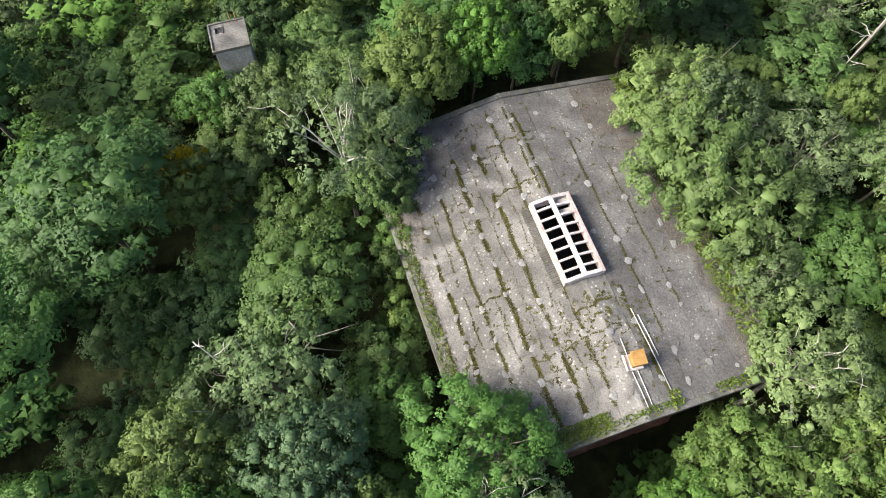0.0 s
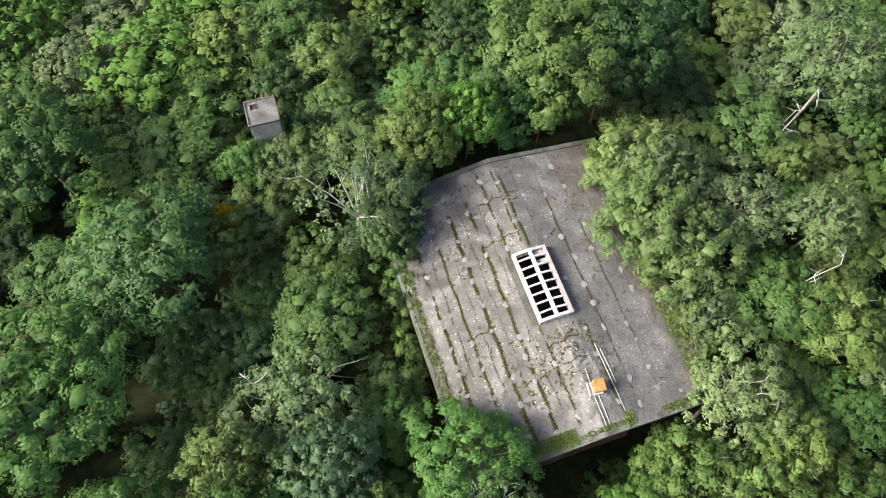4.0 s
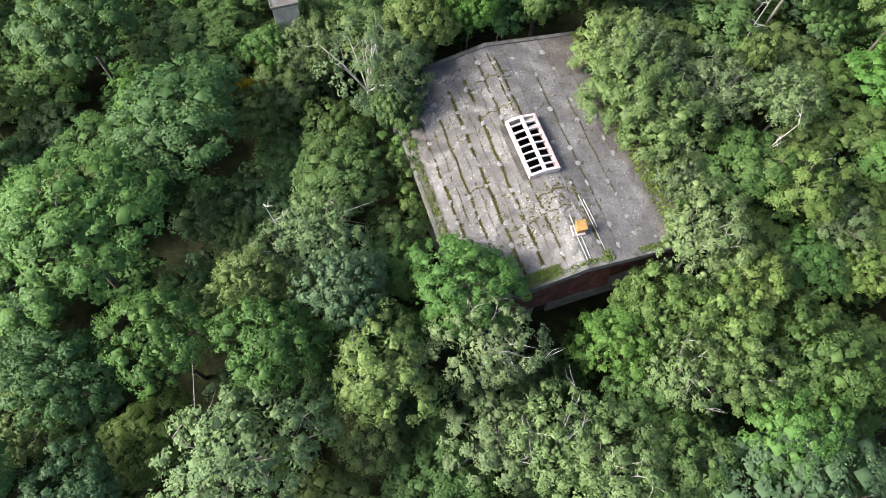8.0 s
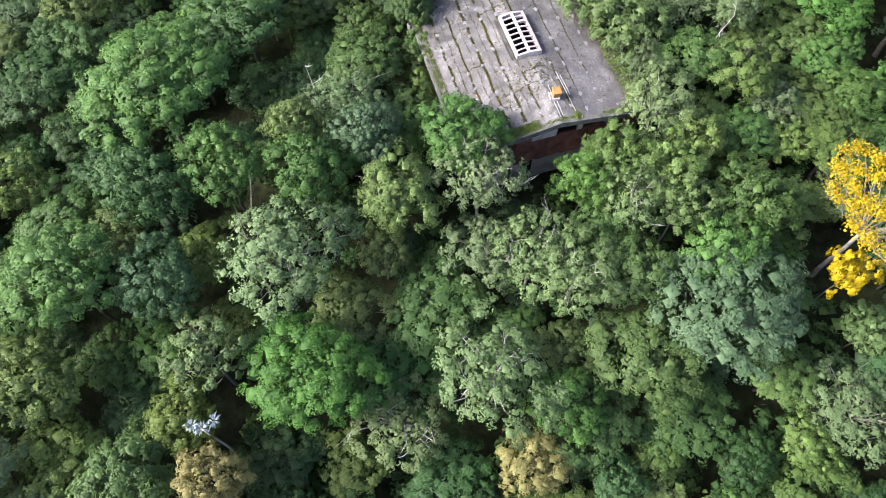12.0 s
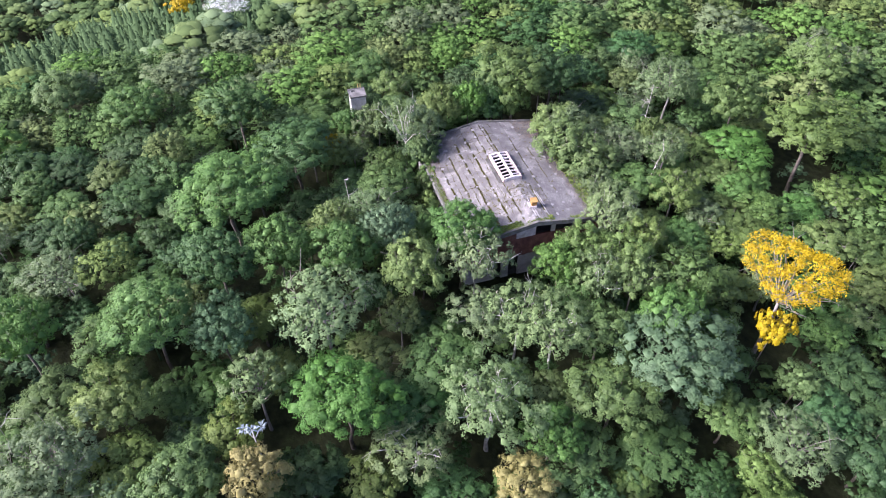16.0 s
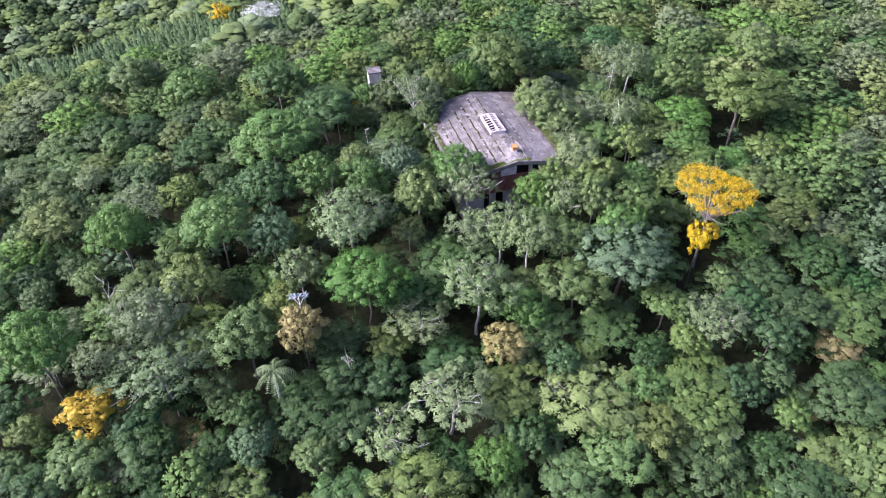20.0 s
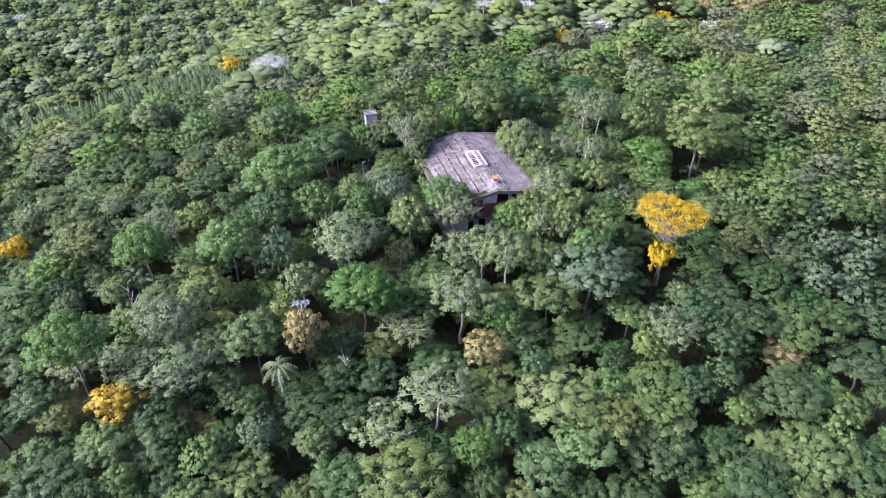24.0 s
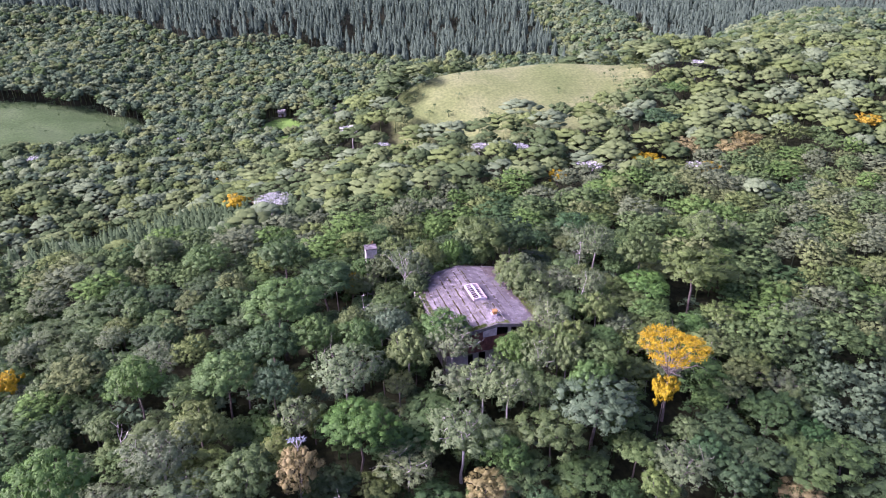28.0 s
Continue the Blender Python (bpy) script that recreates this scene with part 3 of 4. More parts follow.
# roof panels, joint by joint, with moss in the joints
rng = np.random.default_rng(5)
JOINTS = [U0 + 0.24, -8.35, -6.62, -4.89, -3.16, -1.43, 0.0, 1.43, 3.4, 5.4, 7.1, 8.6, U1 - 0.24]
for k in range(len(JOINTS) - 1):
    u0, u1 = JOINTS[k] + 0.012, JOINTS[k + 1] - 0.012
    if JOINTS[k] == 0.0:
        u0 = 0.0
    if JOINTS[k + 1] == 0.0:
        u1 = 0.0
    inner = -1.5 < JOINTS[k] < 0.1
    marks = (-8.6, -5.6, -SKY_V, SKY_V, 7.4) if inner else ((-6.3, 0.2, 6.4) if JOINTS[k] < 0 else (-3.0, 4.5))
    cuts = [V0 + 0.32] + [c if inner and abs(c) == SKY_V else float(rng.uniform(-1.2, 1.2)) + c for c in marks] + [V1 - 0.32]
    for c0, c1 in zip(cuts[:-1], cuts[1:]):
        if inner and abs(c0 + c1) < 0.1:
            continue
        lift = rng.uniform(-0.006, 0.010)
        bm = bmesh.new()
        edge = rng.uniform(-0.006, 0.006, 4)
        for i, v in enumerate(box_bm(bm, (u0, c0 + 0.006, -0.068), (u1, c1 - 0.006, 0.0))):
            v.co.y += edge[i % 4]
            v.co.z += roof_z(v.co.x) + lift
        pale = -5.0 < u0 < 0.5 and c1 < -1.5
        part("roof_slab", bm_mesh("roof_slab", bm, PATCH if pale else ROOF_DARK if u0 > 1.0 or c0 > 5.5 else ROOF, 0.006), house)


def strip_leaves(u, v0, v1, width, count, size, tall=0.05):
    """Low plants along a joint of the roof, as leaf sprays."""
    dens = 0.5 * rng.random(40) + 0.5 * np.repeat(rng.random(10), 4)
    vv = v0 + (v1 - v0) * rng.random(count * 2)
    keep = dens[((vv - v0) / (v1 - v0) * 39.99).astype(int)] > 0.26
    vv = vv[keep][:count]
    uu = u + rng.normal(0, width, len(vv)) + 0.05 * np.sin(vv * 1.7 + u)
    c = np.stack([uu, vv, -SLOPE_K * np.abs(uu) + rng.uniform(0.0, tall, len(vv))], 1)
    return leaf_quads(c, np.tile((0, 0, 1.0), (len(vv), 1)), size * rng.uniform(0.5, 1.4, len(vv)), rng, 0.5, 0.8)


def stuff_part(name, arrays, mat, parent, label):
    q = np.concatenate(arrays)
    ob = part(name, mesh_from(name, q.tolist(), [(4 * i, 4 * i + 1, 4 * i + 2, 4 * i + 3) for i in range(len(q) // 4)], mat), parent, label)
    ob["kind"] = "stuff"
    return ob


moss = [strip_leaves(u, a, b, w, n, 0.085, 0.03) for u, a, b, n, w in ((-8.35, -10, 7, 3200, 0.075), (-6.62, -10, 6, 2600, 0.065), (-4.89, -11.5, 8.5, 5200, 0.085), (-3.16, -11.5, 9, 4800, 0.085), (-1.43, -11, 11, 2600, 0.065),
        (1.95, -12, -4, 1600, 0.07), (0.3, 3.4, 10.5, 1500, 0.06), (3.4, -8, 8, 1100, 0.05), (5.4, -6, 5, 500, 0.05), (-9.6, -8, 8, 1800, 0.12), (-0.2, 4, 11, 700, 0.05), (-7.5, -5, 5, 400, 0.04), (-5.7, -8, 6, 400, 0.04), (-2.3, -10, 9, 500, 0.04), (-4.0, -9, 9, 500, 0.04))]
for v, a, b in ((-7.0, -4.8, 1.0), (4.6, -3.1, 0.4), (-4.9, -1.5, 1.2), (8.2, -2.5, 1.0), (-2.2, -7.0, -4.5)):
    uu = rng.uniform(a, b, 260)
    c = np.stack([uu, v + (uu - a) * 0.12 + 0.08 * np.sin(uu * 5) + rng.normal(0, 0.035, 260), -SLOPE_K * np.abs(uu) + 0.02], 1)
    moss.append(leaf_quads(c, np.tile((0, 0, 1.0), (260, 1)), 0.08 * rng.uniform(0.5, 1.4, 260), rng, 0.4, 0.8))
# scattered scraps of moss and peeled screed
for k in range(320):
    u, v = (rng.uniform(-4.5, 3.0), rng.uniform(-8.5, -3.4)) if k < 110 else (rng.uniform(-9, 7), rng.uniform(-11.5, 11.5))
    if abs(u) < 1.6 and abs(v) < 3.2:
        continue
    a, long, n = rng.uniform(0, 3.14), rng.uniform(0.08, 0.30), 14
    s = rng.uniform(-1, 1, n) * long
    uu, vv = u + s * math.cos(a) + rng.normal(0, 0.04, n), v + s * math.sin(a) + rng.normal(0, 0.04, n)
    c = np.stack([uu, vv, -SLOPE_K * np.abs(uu) + 0.02], 1)
    moss.append(leaf_quads(c, np.tile((0, 0, 1.0), (n, 1)), 0.09 * rng.uniform(0.5, 1.4, n), rng, 0.3, 0.8))
stuff_part("moss", moss, MOSS, house, "dark olive moss in the roof joints")


def weeds(u0, u1, v0, v1, count, size, tall):
    u, v = rng.uniform(u0, u1, count), rng.uniform(v0, v1, count)
    c = np.stack([u, v, -SLOPE_K * np.abs(u) + tall * rng.random(count) ** 2], 1)
    return leaf_quads(c, np.tile((0, 0, 1.0), (count, 1)), size * rng.uniform(0.5, 1.4, count), rng, 0.9, 0.5)


stuff_part("weed_growth", [weeds(-7.5, -2.0, -12.3, -11.1, 3200, 0.15, 0.32), weeds(-2.0, 2.6, -12.3, -11.7, 350, 0.2, 0.2), weeds(-10.3, -9.5, -9.5, 6.5, 1300, 0.2, 0.25), weeds(1.7, 2.5, -12.2, -11.2, 120, 0.2, 0.3),
                     weeds(5.0, 10.1, -12.3, -11.6, 500, 0.2, 0.3), weeds(8.9, 10.1, 7.5, 12.0, 700, 0.25, 0.5), weeds(8.2, 10.2, -11, 3.0, 1800, 0.25, 0.7)], LEAF["weed"], house, "green weeds along the roof edge")
stuff_part("dry_growth", [weeds(5.2, 9.8, 7.0, 11.7, 4000, 0.10, 0.06), weeds(6.9, 9.8, -3.0, 6.5, 4000, 0.10, 0.06), weeds(7.6, 9.8, -12.0, -3.0, 2200, 0.10, 0.06), weeds(-10.0, -8.2, 3.5, 11.0, 2600, 0.10, 0.08), weeds(-10.2, -9.2, -10, 3.5, 1500, 0.10, 0.06)], LEAF["straw"], house, "dry brown weeds on the roof")

# flat mounds of mortar along the joints, and broken crusts
def lump(u, v, size, mat, label):
    bm = bmesh.new()
    bmesh.ops.create_icosphere(bm, subdivisions=2, radius=1.0)
    for w in bm.verts:
        f = 1 + 0.45 * noise.noise(w.co * 1.9 + Vector((u * 3.1, v * 1.7, 0)))
        w.co = Vector((w.co.x * size[0] * f, w.co.y * size[1] * f, w.co.z * size[2] * f))
    ob = new("mortar_lump", bm_mesh("mortar_lump", bm, mat))
    ob.data.shade_flat()
    ob.matrix_world = TURN @ pose(u, v, roof_z(u) + 0.008, 0, 0, float(rng.uniform(-60, 60)))
    tagged(ob, label, "rubble", "rubble on the roof")


for j in JOINTS[1:-2]:
    for step in range(11):
        u, v = (1.95 if j == 1.43 else j) + rng.normal(0, 0.10), -11.0 + 2.08 * step + rng.normal(0, 0.22) + 0.5 * (JOINTS.index(j) % 2)
        if (abs(u) < 1.9 and abs(v) < 3.5) or v > V1 - 0.6 or rng.random() < 0.22 or (abs(u - 0.6) < 1.0 and abs(v + 9) < 1.0):
            continue
        lump(u, v, (rng.uniform(0.15, 0.32), rng.uniform(0.15, 0.32), rng.uniform(0.03, 0.07)), LUMP, "grey crumbled mortar mound on the roof")
for k in range(40):
    u, v = rng.uniform(-8.5, 6.5), rng.uniform(-11, 11)
    if abs(u) > 1.8 or abs(v) > 3.4:
        lump(u, v, (rng.uniform(0.04, 0.09), rng.uniform(0.15, 0.5), rng.uniform(0.015, 0.04)), BEAM, "broken dark crust of roof screed")


def skylight():
    """Open concrete lattice of two by eight cells with a low gable, standing on a kerb."""
    root = new("roof_skylight")
    root.matrix_world = TURN @ pose(0, 0, 0)
    tagged(root, "white-painted concrete skylight lattice with open cells", "skylight")
    u, v = SKY_U, SKY_V

    def top(x):
        return 0.55 - abs(x) * 0.17

    for x0, x1 in ((-u, -u + 0.24), (u - 0.24, u)):
        bm = bmesh.new()
        for w in box_bm(bm, (x0, -v, -0.30), (x1, v, 0)):
            if w.co.z > -0.1:
                w.co.z = top(w.co.x)
        part("side_beam", bm_mesh("side_beam", bm, PINK, 0.015), root, "weathered pinkish side beam")
    for s in (-1, 1):
        for x0, x1 in ((-u + 0.24, 0.0), (0.0, u - 0.24)):
            bm = bmesh.new()
            y0, y1 = (v - 0.24, v) if s > 0 else (-v, -v + 0.24)
            for w in box_bm(bm, (x0, y0, -0.3), (x1, y1, 0)):
                if w.co.z > -0.1:
                    w.co.z = top(w.co.x)
            part("end_beam", bm_mesh("end_beam", bm, WHITEWASH, 0.015), root)
    box_part("ridge_beam", (-0.14, -v + 0.24, 0.30), (0.14, v - 0.24, 0.56), WHITEWASH, root, 0.015)
    n = 8
    for k in range(1, n):
        y = -v + 2 * v * k / n
        for x0, x1 in ((-u + 0.24, -0.14), (0.14, u - 0.24)):
            bm = bmesh.new()
            for w in box_bm(bm, (x0, y - 0.075, -1), (x1, y + 0.075, 1)):
                w.co.z = top(w.co.x) - 0.01 if w.co.z > 0 else top(w.co.x) - 0.17
            part("cross_bar", bm_mesh("cross_bar", bm, WHITEWASH, 0.012), root)
    for k, s in ((0, 1), (1, 1)):
        y = v - 0.16 - (k + 0.5) * 2 * v / 8
        box_part("blind_cover", (min(s * 0.12, s * (u - 0.2)), y - 0.26, 0.08), (max(s * 0.12, s * (u - 0.2)), y + 0.26, 0.12), GREYWALL, root, 0.0, "grey closed cell cover")
    # sagging corrugated strip along one side
    for k in range(40):
        y = -v + 0.05 + (2 * v - 0.1) * k / 40
        bm = bmesh.new()
        for w in box_bm(bm, (-u - 0.62 + 0.04 * rng.random(), y, -0.30), (-u - 0.01, y + 0.085, -0.24)):
            w.co.z += 0.16 * (w.co.x + u + 0.6)
        part("corrugation", bm_mesh("corrugation", bm, BEAM, 0.012), root, "grey corrugated sheet rib")
    return root


skylight()


def tank_box():
    root = new("water_tank_box")
    u, v = 0.62, -8.95
    root.matrix_world = TURN @ pose(u, v, roof_z(u) - 0.03, 0, 0, -6)
    tagged(root, "small white roof tank housing with an orange tiled cover", "tank housing")
    box_part("base", (-0.62, -0.5, 0.0), (0.42, 0.5, 0.28), WHITEWASH, root, 0.02, "white-painted base")
    box_part("housing", (-0.30, -0.36, 0.28), (0.44, 0.40, 0.95), TILE, root, 0.02)
    bm = bmesh.new()
    for w in box_bm(bm, (-0.36, -0.44, 0.955), (0.52, 0.48, 1.06)):
        w.co.z += 0.10 * w.co.y
    part("cover", bm_mesh("cover", bm, TILE, 0.02), root, "ochre orange cover")
    box_part("side_plate", (-0.66, -0.5, 0.28), (-0.58, 0.5, 0.42), WHITEWASH, root)
    return root


tank_box()


def pipe(pts, radius, mat, label, name="pipe"):
    v, f = [], []
    tube(v, f, [np.array(p, float) for p in pts], [radius] * len(pts), 8)
    me = mesh_from(name, v, f, mat, True)
    ob = new(name, me)
    ob.matrix_world = TURN
    return tagged(ob, label, "pipe")


for u0, u1, v0, v1 in ((0.27, 0.24, -9.45, -11.75), (0.62, 0.54, -9.45, -11.7), (0.48, 0.40, -7.3, -8.5), (2.02, 2.10, -5.7, -11.2), (2.28, 2.35, -6.2, -9.0)):
    pipe([(u0, v0, roof_z(u0) + 0.05), ((u0 + u1) / 2 + 0.02, (v0 + v1) / 2, roof_z(u0) + 0.045), (u1, v1, roof_z(u1) + 0.05)], 0.032, METAL, "off-white pipe lying on the concrete roof")


def tower():
    root = new("water_tower")
    root.matrix_world = pose(-16.05, 21.45, 0.2, 0, 0, -5)
    tagged(root, "grey concrete block tower with a square roof hatch", "tower")
    g = float(land(-16.05, 21.45)) - 0.4
    box_part("shaft", (-1.18, -1.15, g), (1.18, 1.15, 2.85), GREYWALL, root, 0.02)
    for lo, hi in (((-1.3, -1.27, 2.85), (-0.85, 1.27, 3.0)), ((-0.85, -1.27, 2.85), (-0.35, 0.35, 3.0)), ((-0.85, 0.87, 2.85), (-0.35, 1.27, 3.0)), ((-0.35, -1.27, 2.85), (1.3, 1.27, 3.0))):
        box_part("roof_plate", lo, hi, ROOF, root)
    for lo, hi in (((-1.3, -1.27, 3.0), (1.3, -1.17, 3.1)), ((-1.3, 1.17, 3.0), (1.3, 1.27, 3.1)), ((-1.3, -1.17, 3.0), (-1.2, 1.17, 3.1)), ((1.2, -1.17, 3.0), (1.3, 1.17, 3.1))):
        box_part("rim", lo, hi, BEAM, root)
    box_part("hatch_frame", (-0.35, 0.30, 3.0), (-0.28, 0.92, 3.06), BEAM, root)
    # thin dark plate on the solid shaft stands in for the hatch's shade
    box_part("hatch_pit", (-0.85, 0.35, 2.852), (-0.35, 0.87, 2.86), INSHADE, root, 0, "dark plate for the shade of the open hatch")
    for x in (0.35, 0.75):
        pts = [(x, 1.31, 1.5), (x, 1.31, 3.7), (x, 1.15, 3.9), (x, 0.95, 3.85), (x, 0.9, 3.1)]
        v, f = [], []
        tube(v, f, [np.array(p) for p in pts], [0.025] * 5, 6)
        part("ladder_rail", mesh_from("ladder_rail", v, f, RUSTRAIL, True), root, "rusty yellow ladder rail")
    return root


tower()


# ---------------------------------------------------------------- trees: one prototype of each look, then copies
PROTO = {}


def look_of(key, name, count, seed, label, **kw):
    for k in range(count):
        root = proto(name, seed + k, **kw)
        tagged(root, label, "tree", "forest trees")
        PROTO.setdefault(key, []).append(root)


look_of("dark", "broadleaf_tree", 3, 10, "dark green broadleaf tree with a dense lumpy crown", leaf="dark")
look_of("mid", "broadleaf_tree", 4, 20, "mid-green broadleaf tree with a rounded lumpy crown", leaf="mid")
look_of("bright", "broadleaf_tree", 3, 30, "fresh bright green tree with a dense domed crown", leaf="bright", lobes=52, leaves=6600, size=0.046, lobe=0.20, ragged=0.06, twist=0.06)
look_of("bright_big", "broadleaf_tree", 2, 36, "large fresh green tree with a wide domed crown", leaf="bright", lobes=64, leaves=11000, size=0.037, lobe=0.185, ragged=0.10, twist=0.12, puffs=8, puff=0.42)
look_of("lime", "broadleaf_tree", 3, 40, "yellow-green tree with an open clumpy crown", leaf="lime", lobes=38, lobe=0.21, ragged=0.18, leaves=5600, twigs=3, shown=10, bark=TWIG)
look_of("grey", "broadleaf_tree", 3, 50, "grey-green tree with fine leaves and pale twigs", leaf="grey", lobes=60, leaves=5800, size=0.044, lobe=0.17, bark=TWIG, twigs=4, shown=11, reach=1.06, ragged=0.16, core=0.5, tilt=0.6)
look_of("pale", "broadleaf_tree", 2, 56, "pale grey-green tree with fine leaves and bleached twigs", leaf="pale", lobes=56, leaves=5800, size=0.044, lobe=0.175, bark=PALE, twigs=4, shown=10, reach=1.05, ragged=0.18, core=0.5, tilt=0.6)
look_of("blue", "broadleaf_tree", 2, 60, "blue-green tree with a broad cauliflower-like crown", leaf="blue", lobes=100, leaves=6600, size=0.044, lobe=0.145, ragged=0.06, flat=0.55, puffs=4, puff=0.6, core=0.8)
look_of("olive", "broadleaf_tree", 2, 70, "olive-yellow tree with a clumpy crown", leaf="olive", lobes=42, lobe=0.21, ragged=0.15)
look_of("tan", "broadleaf_tree", 2, 80, "dry tan-leaved tree with a small ball crown", leaf="tan", lobes=36, lobe=0.23, leaves=4600, size=0.052, flat=0.80, low=1.7)
look_of("open", "broadleaf_tree", 3, 90, "tree with an open crown on pale forking limbs", leaf="grey", lobes=36, lobe=0.19, leaves=4600, size=0.05, bark=TWIG, twigs=3, shown=12, reach=1.04, ragged=0.25, core=0.6)
look_of("forked", "forked_tree", 1, 96, "pale-barked forking tree with airy grey-green foliage", leaf="grey", lobes=20, lobe=0.20, leaves=2600, size=0.05, inner=0.02, core=0.3, bark=PALE, twigs=4, shown=8, ragged=0.3, flat=0.60, mid=2.60, low=1.3)
look_of("ipe", "yellow_flowering_tree", 1, 100, "tree in golden-yellow blossom over bare grey branches", leaf="tan", lobes=110, leaves=200, size=0.034, lobe=0.13, core=0.0, bark=TWIG, twigs=3, shown=26, inner=0.0, flat=0.42, mid=2.68, low=1.3, ragged=0.10, twist=0.12, blossom=("yellow", 2.74, 10500, 0.115))
look_of("gold", "yellow_flowering_tree", 1, 104, "small tree covered in golden-yellow blossom", leaf="yellow", lobes=24, lobe=0.24, leaves=3600, size=0.06, ragged=0.3)
look_of("white", "white_flowering_tree", 2, 106, "tree topped with white blossom", leaf="grey", lobes=20, lobe=0.26, leaves=1200, bark=PALE, flat=0.50, blossom=("white", 2.55, 1500, 0.24))
look_of("slim", "slender_tree", 2, 110, "slender tall tree draped with creepers", leaf="mid", lobes=30, lobe=0.26, leaves=5400, flat=1.25, mid=1.9, low=1.6)
look_of("bush", "bush", 2, 120, "green bush hanging over the roof edge", leaf="mid", lobes=22, lobe=0.30, leaves=5000, size=0.06, flat=1.2, mid=1.8, low=1.7)
look_of("bush_lime", "bush", 1, 124, "yellow-green bush on the roof edge", leaf="lime", lobes=22, lobe=0.30, leaves=5000, size=0.06, flat=1.2, mid=1.8, low=1.7)

PLANTED = []
tree_rng = np.random.default_rng(11)


def plant(key, x, y, top, r, turn=None):
    """A tree with the crown's top at height top and crown radius r."""
    g = float(land(x, y))
    k = int(tree_rng.integers(0, len(PROTO[key])))
    h = max(top - g, 3.0)
    m = Matrix.LocRotScale((x, y, g), Euler((0, 0, tree_rng.uniform(0, 6.28) if turn is None else turn)), (r * tree_rng.uniform(0.92, 1.1), r * tree_rng.uniform(0.92, 1.1), h / HN))
    ob = copy_thing(PROTO[key][k], m)
    PLANTED.append((x, y, r))
    return ob


# trees round the building
plant("bright_big", -10.7, -10.2, 3.8, 4.4)
plant("lime", 11.0, 2.4, 3.8, 4.8)
plant("lime", 12.5, -1.6, 3.0, 4.2)
plant("grey", 13.5, 5.5, 3.4, 4.0)
plant("grey", 11.5, -6.5, 1.2, 3.0)
plant("olive", -4.6, 15.6, 5.4, 3.6)
plant("bright", 0.4, 15.6, 5.2, 3.0)
plant("mid", -8.5, 15.2, 4.0, 4.0)
plant("dark", -9.2, 10.2, 1.5, 3.2)
plant("forked", -11.6, 11.0, 6.4, 3.9)
plant("mid", 9.5, 18.5, 8.0, 6.0)
plant("dark", 15.5, 17.5, 7.0, 5.5)
plant("pale", 10.2, -13.0, 2.8, 4.0)
plant("lime", 4.4, -17.4, 1.8, 4.0)
plant("lime", 8.4, -19.6, 1.4, 3.6)
plant("bright", -0.4, -18.4, 1.6, 3.0)
plant("pale", -10.4, -15.2, 3.8, 4.2)
plant("dark", -7.0, -18.2, -4.6, 2.6)
plant("lime", 3.4, -15.4, 0.0, 2.4)
plant("mid", 0.2, -22.8, -1.2, 3.6)
plant("lime", -18.8, -14.2, 3.6, 4.4)
plant("open", -12.0, -21.5, -0.2, 4.0)
plant("mid", -16.8, 4.2, 0.8, 4.6)
plant("dark", -28.0, 13.0, 5.4, 5.6)
plant("grey", -20.6, -2.4, 2.2, 4.8)
plant("olive", -22.5, 13.0, 2.0, 2.6)
plant("gold", -22.0, 15.4, 1.2, 1.4)
plant("lime", -13.8, 18.0, 2.6, 2.6)
plant("mid", -15.5, 8.8, 0.6, 3.4)
plant("slim", -13.6, -1.6, -1.6, 2.8)
plant("mid", -14.6, -5.4, -1.0, 3.0)
plant("olive", 26.3, 3.0, 0.8, 1.9)
plant("grey", 25.0, -3.2, 2.2, 3.2)
plant("lime", 11.8, 6.8, 3.2, 4.4)
plant("lime", 12.6, -17.6, 1.2, 3.6)
plant("dark", 4.0, 16.0, 3.6, 3.3)
plant("mid", 7.6, 15.4, 2.8, 3.0)
plant("dark", 6.0, 18.6, 4.4, 3.6)
plant("grey", -15.4, 18.3, 2.6, 2.4)
plant("mid", -18.2, 19.4, 2.4, 2.3)
plant("mid", -13.0, 20.6, 2.6, 2.0)
plant("lime", 21.6, -11.4, 1.6, 3.6)
plant("mid", 18.0, -8.0, 1.0, 4.2)
plant("grey", 19.5, 0.5, 1.5, 4.0)
# west and south-west
plant("bright_big", -38.0, 3.6, 8.2, 7.0)
plant("bright", -33.8, -6.4, 5.6, 3.8)
plant("mid", -26.2, -9.6, 5.0, 3.8)
plant("grey", -30.6, -17.0, 4.6, 5.8)
plant("bright_big", -31.2, -28.0, 1.8, 5.4)
plant("pale", -16.0, -33.0, 0.0, 5.6)
plant("blue", 7.6, -34.4, 0.0, 6.4)
plant("mid", 0.6, -28.4, -0.8, 3.8)
plant("mid", 9.4, -29.6, 0.4, 4.0)
plant("ipe", 23.6, -32.4, 3.8, 5.6)
plant("gold", 20.2, -35.6, -0.6, 2.2)
plant("mid", 14.4, -26.0, 1.0, 4.0)
plant("bright", -49.6, -13.0, 5.8, 4.6)
plant("bright", -63.2, -11.6, 7.4, 3.9)
plant("tan", -41.9, -33.9, 1.0, 3.1)
plant("olive", -43.5, -27.6, -0.6, 3.4)
plant("tan", -15.0, -41.0, -6.6, 3.4)
plant("gold", -69.3, -35.6, -3.2, 3.3)
plant("mid", -49.0, -32.2, 0.6, 4.8)
plant("grey", -60.2, -34.0, 0.2, 5.6)
plant("bright", -74.0, -29.0, 6.2, 5.0)
plant("tan", -59.0, -40.0, -9.8, 3.0)
plant("lime", -6.6, -51.8, -9.0, 6.2)
plant("mid", 38.2, -51.8, -9.6, 6.0)
plant("tan", 33.6, -54.6, -12.6, 3.6)
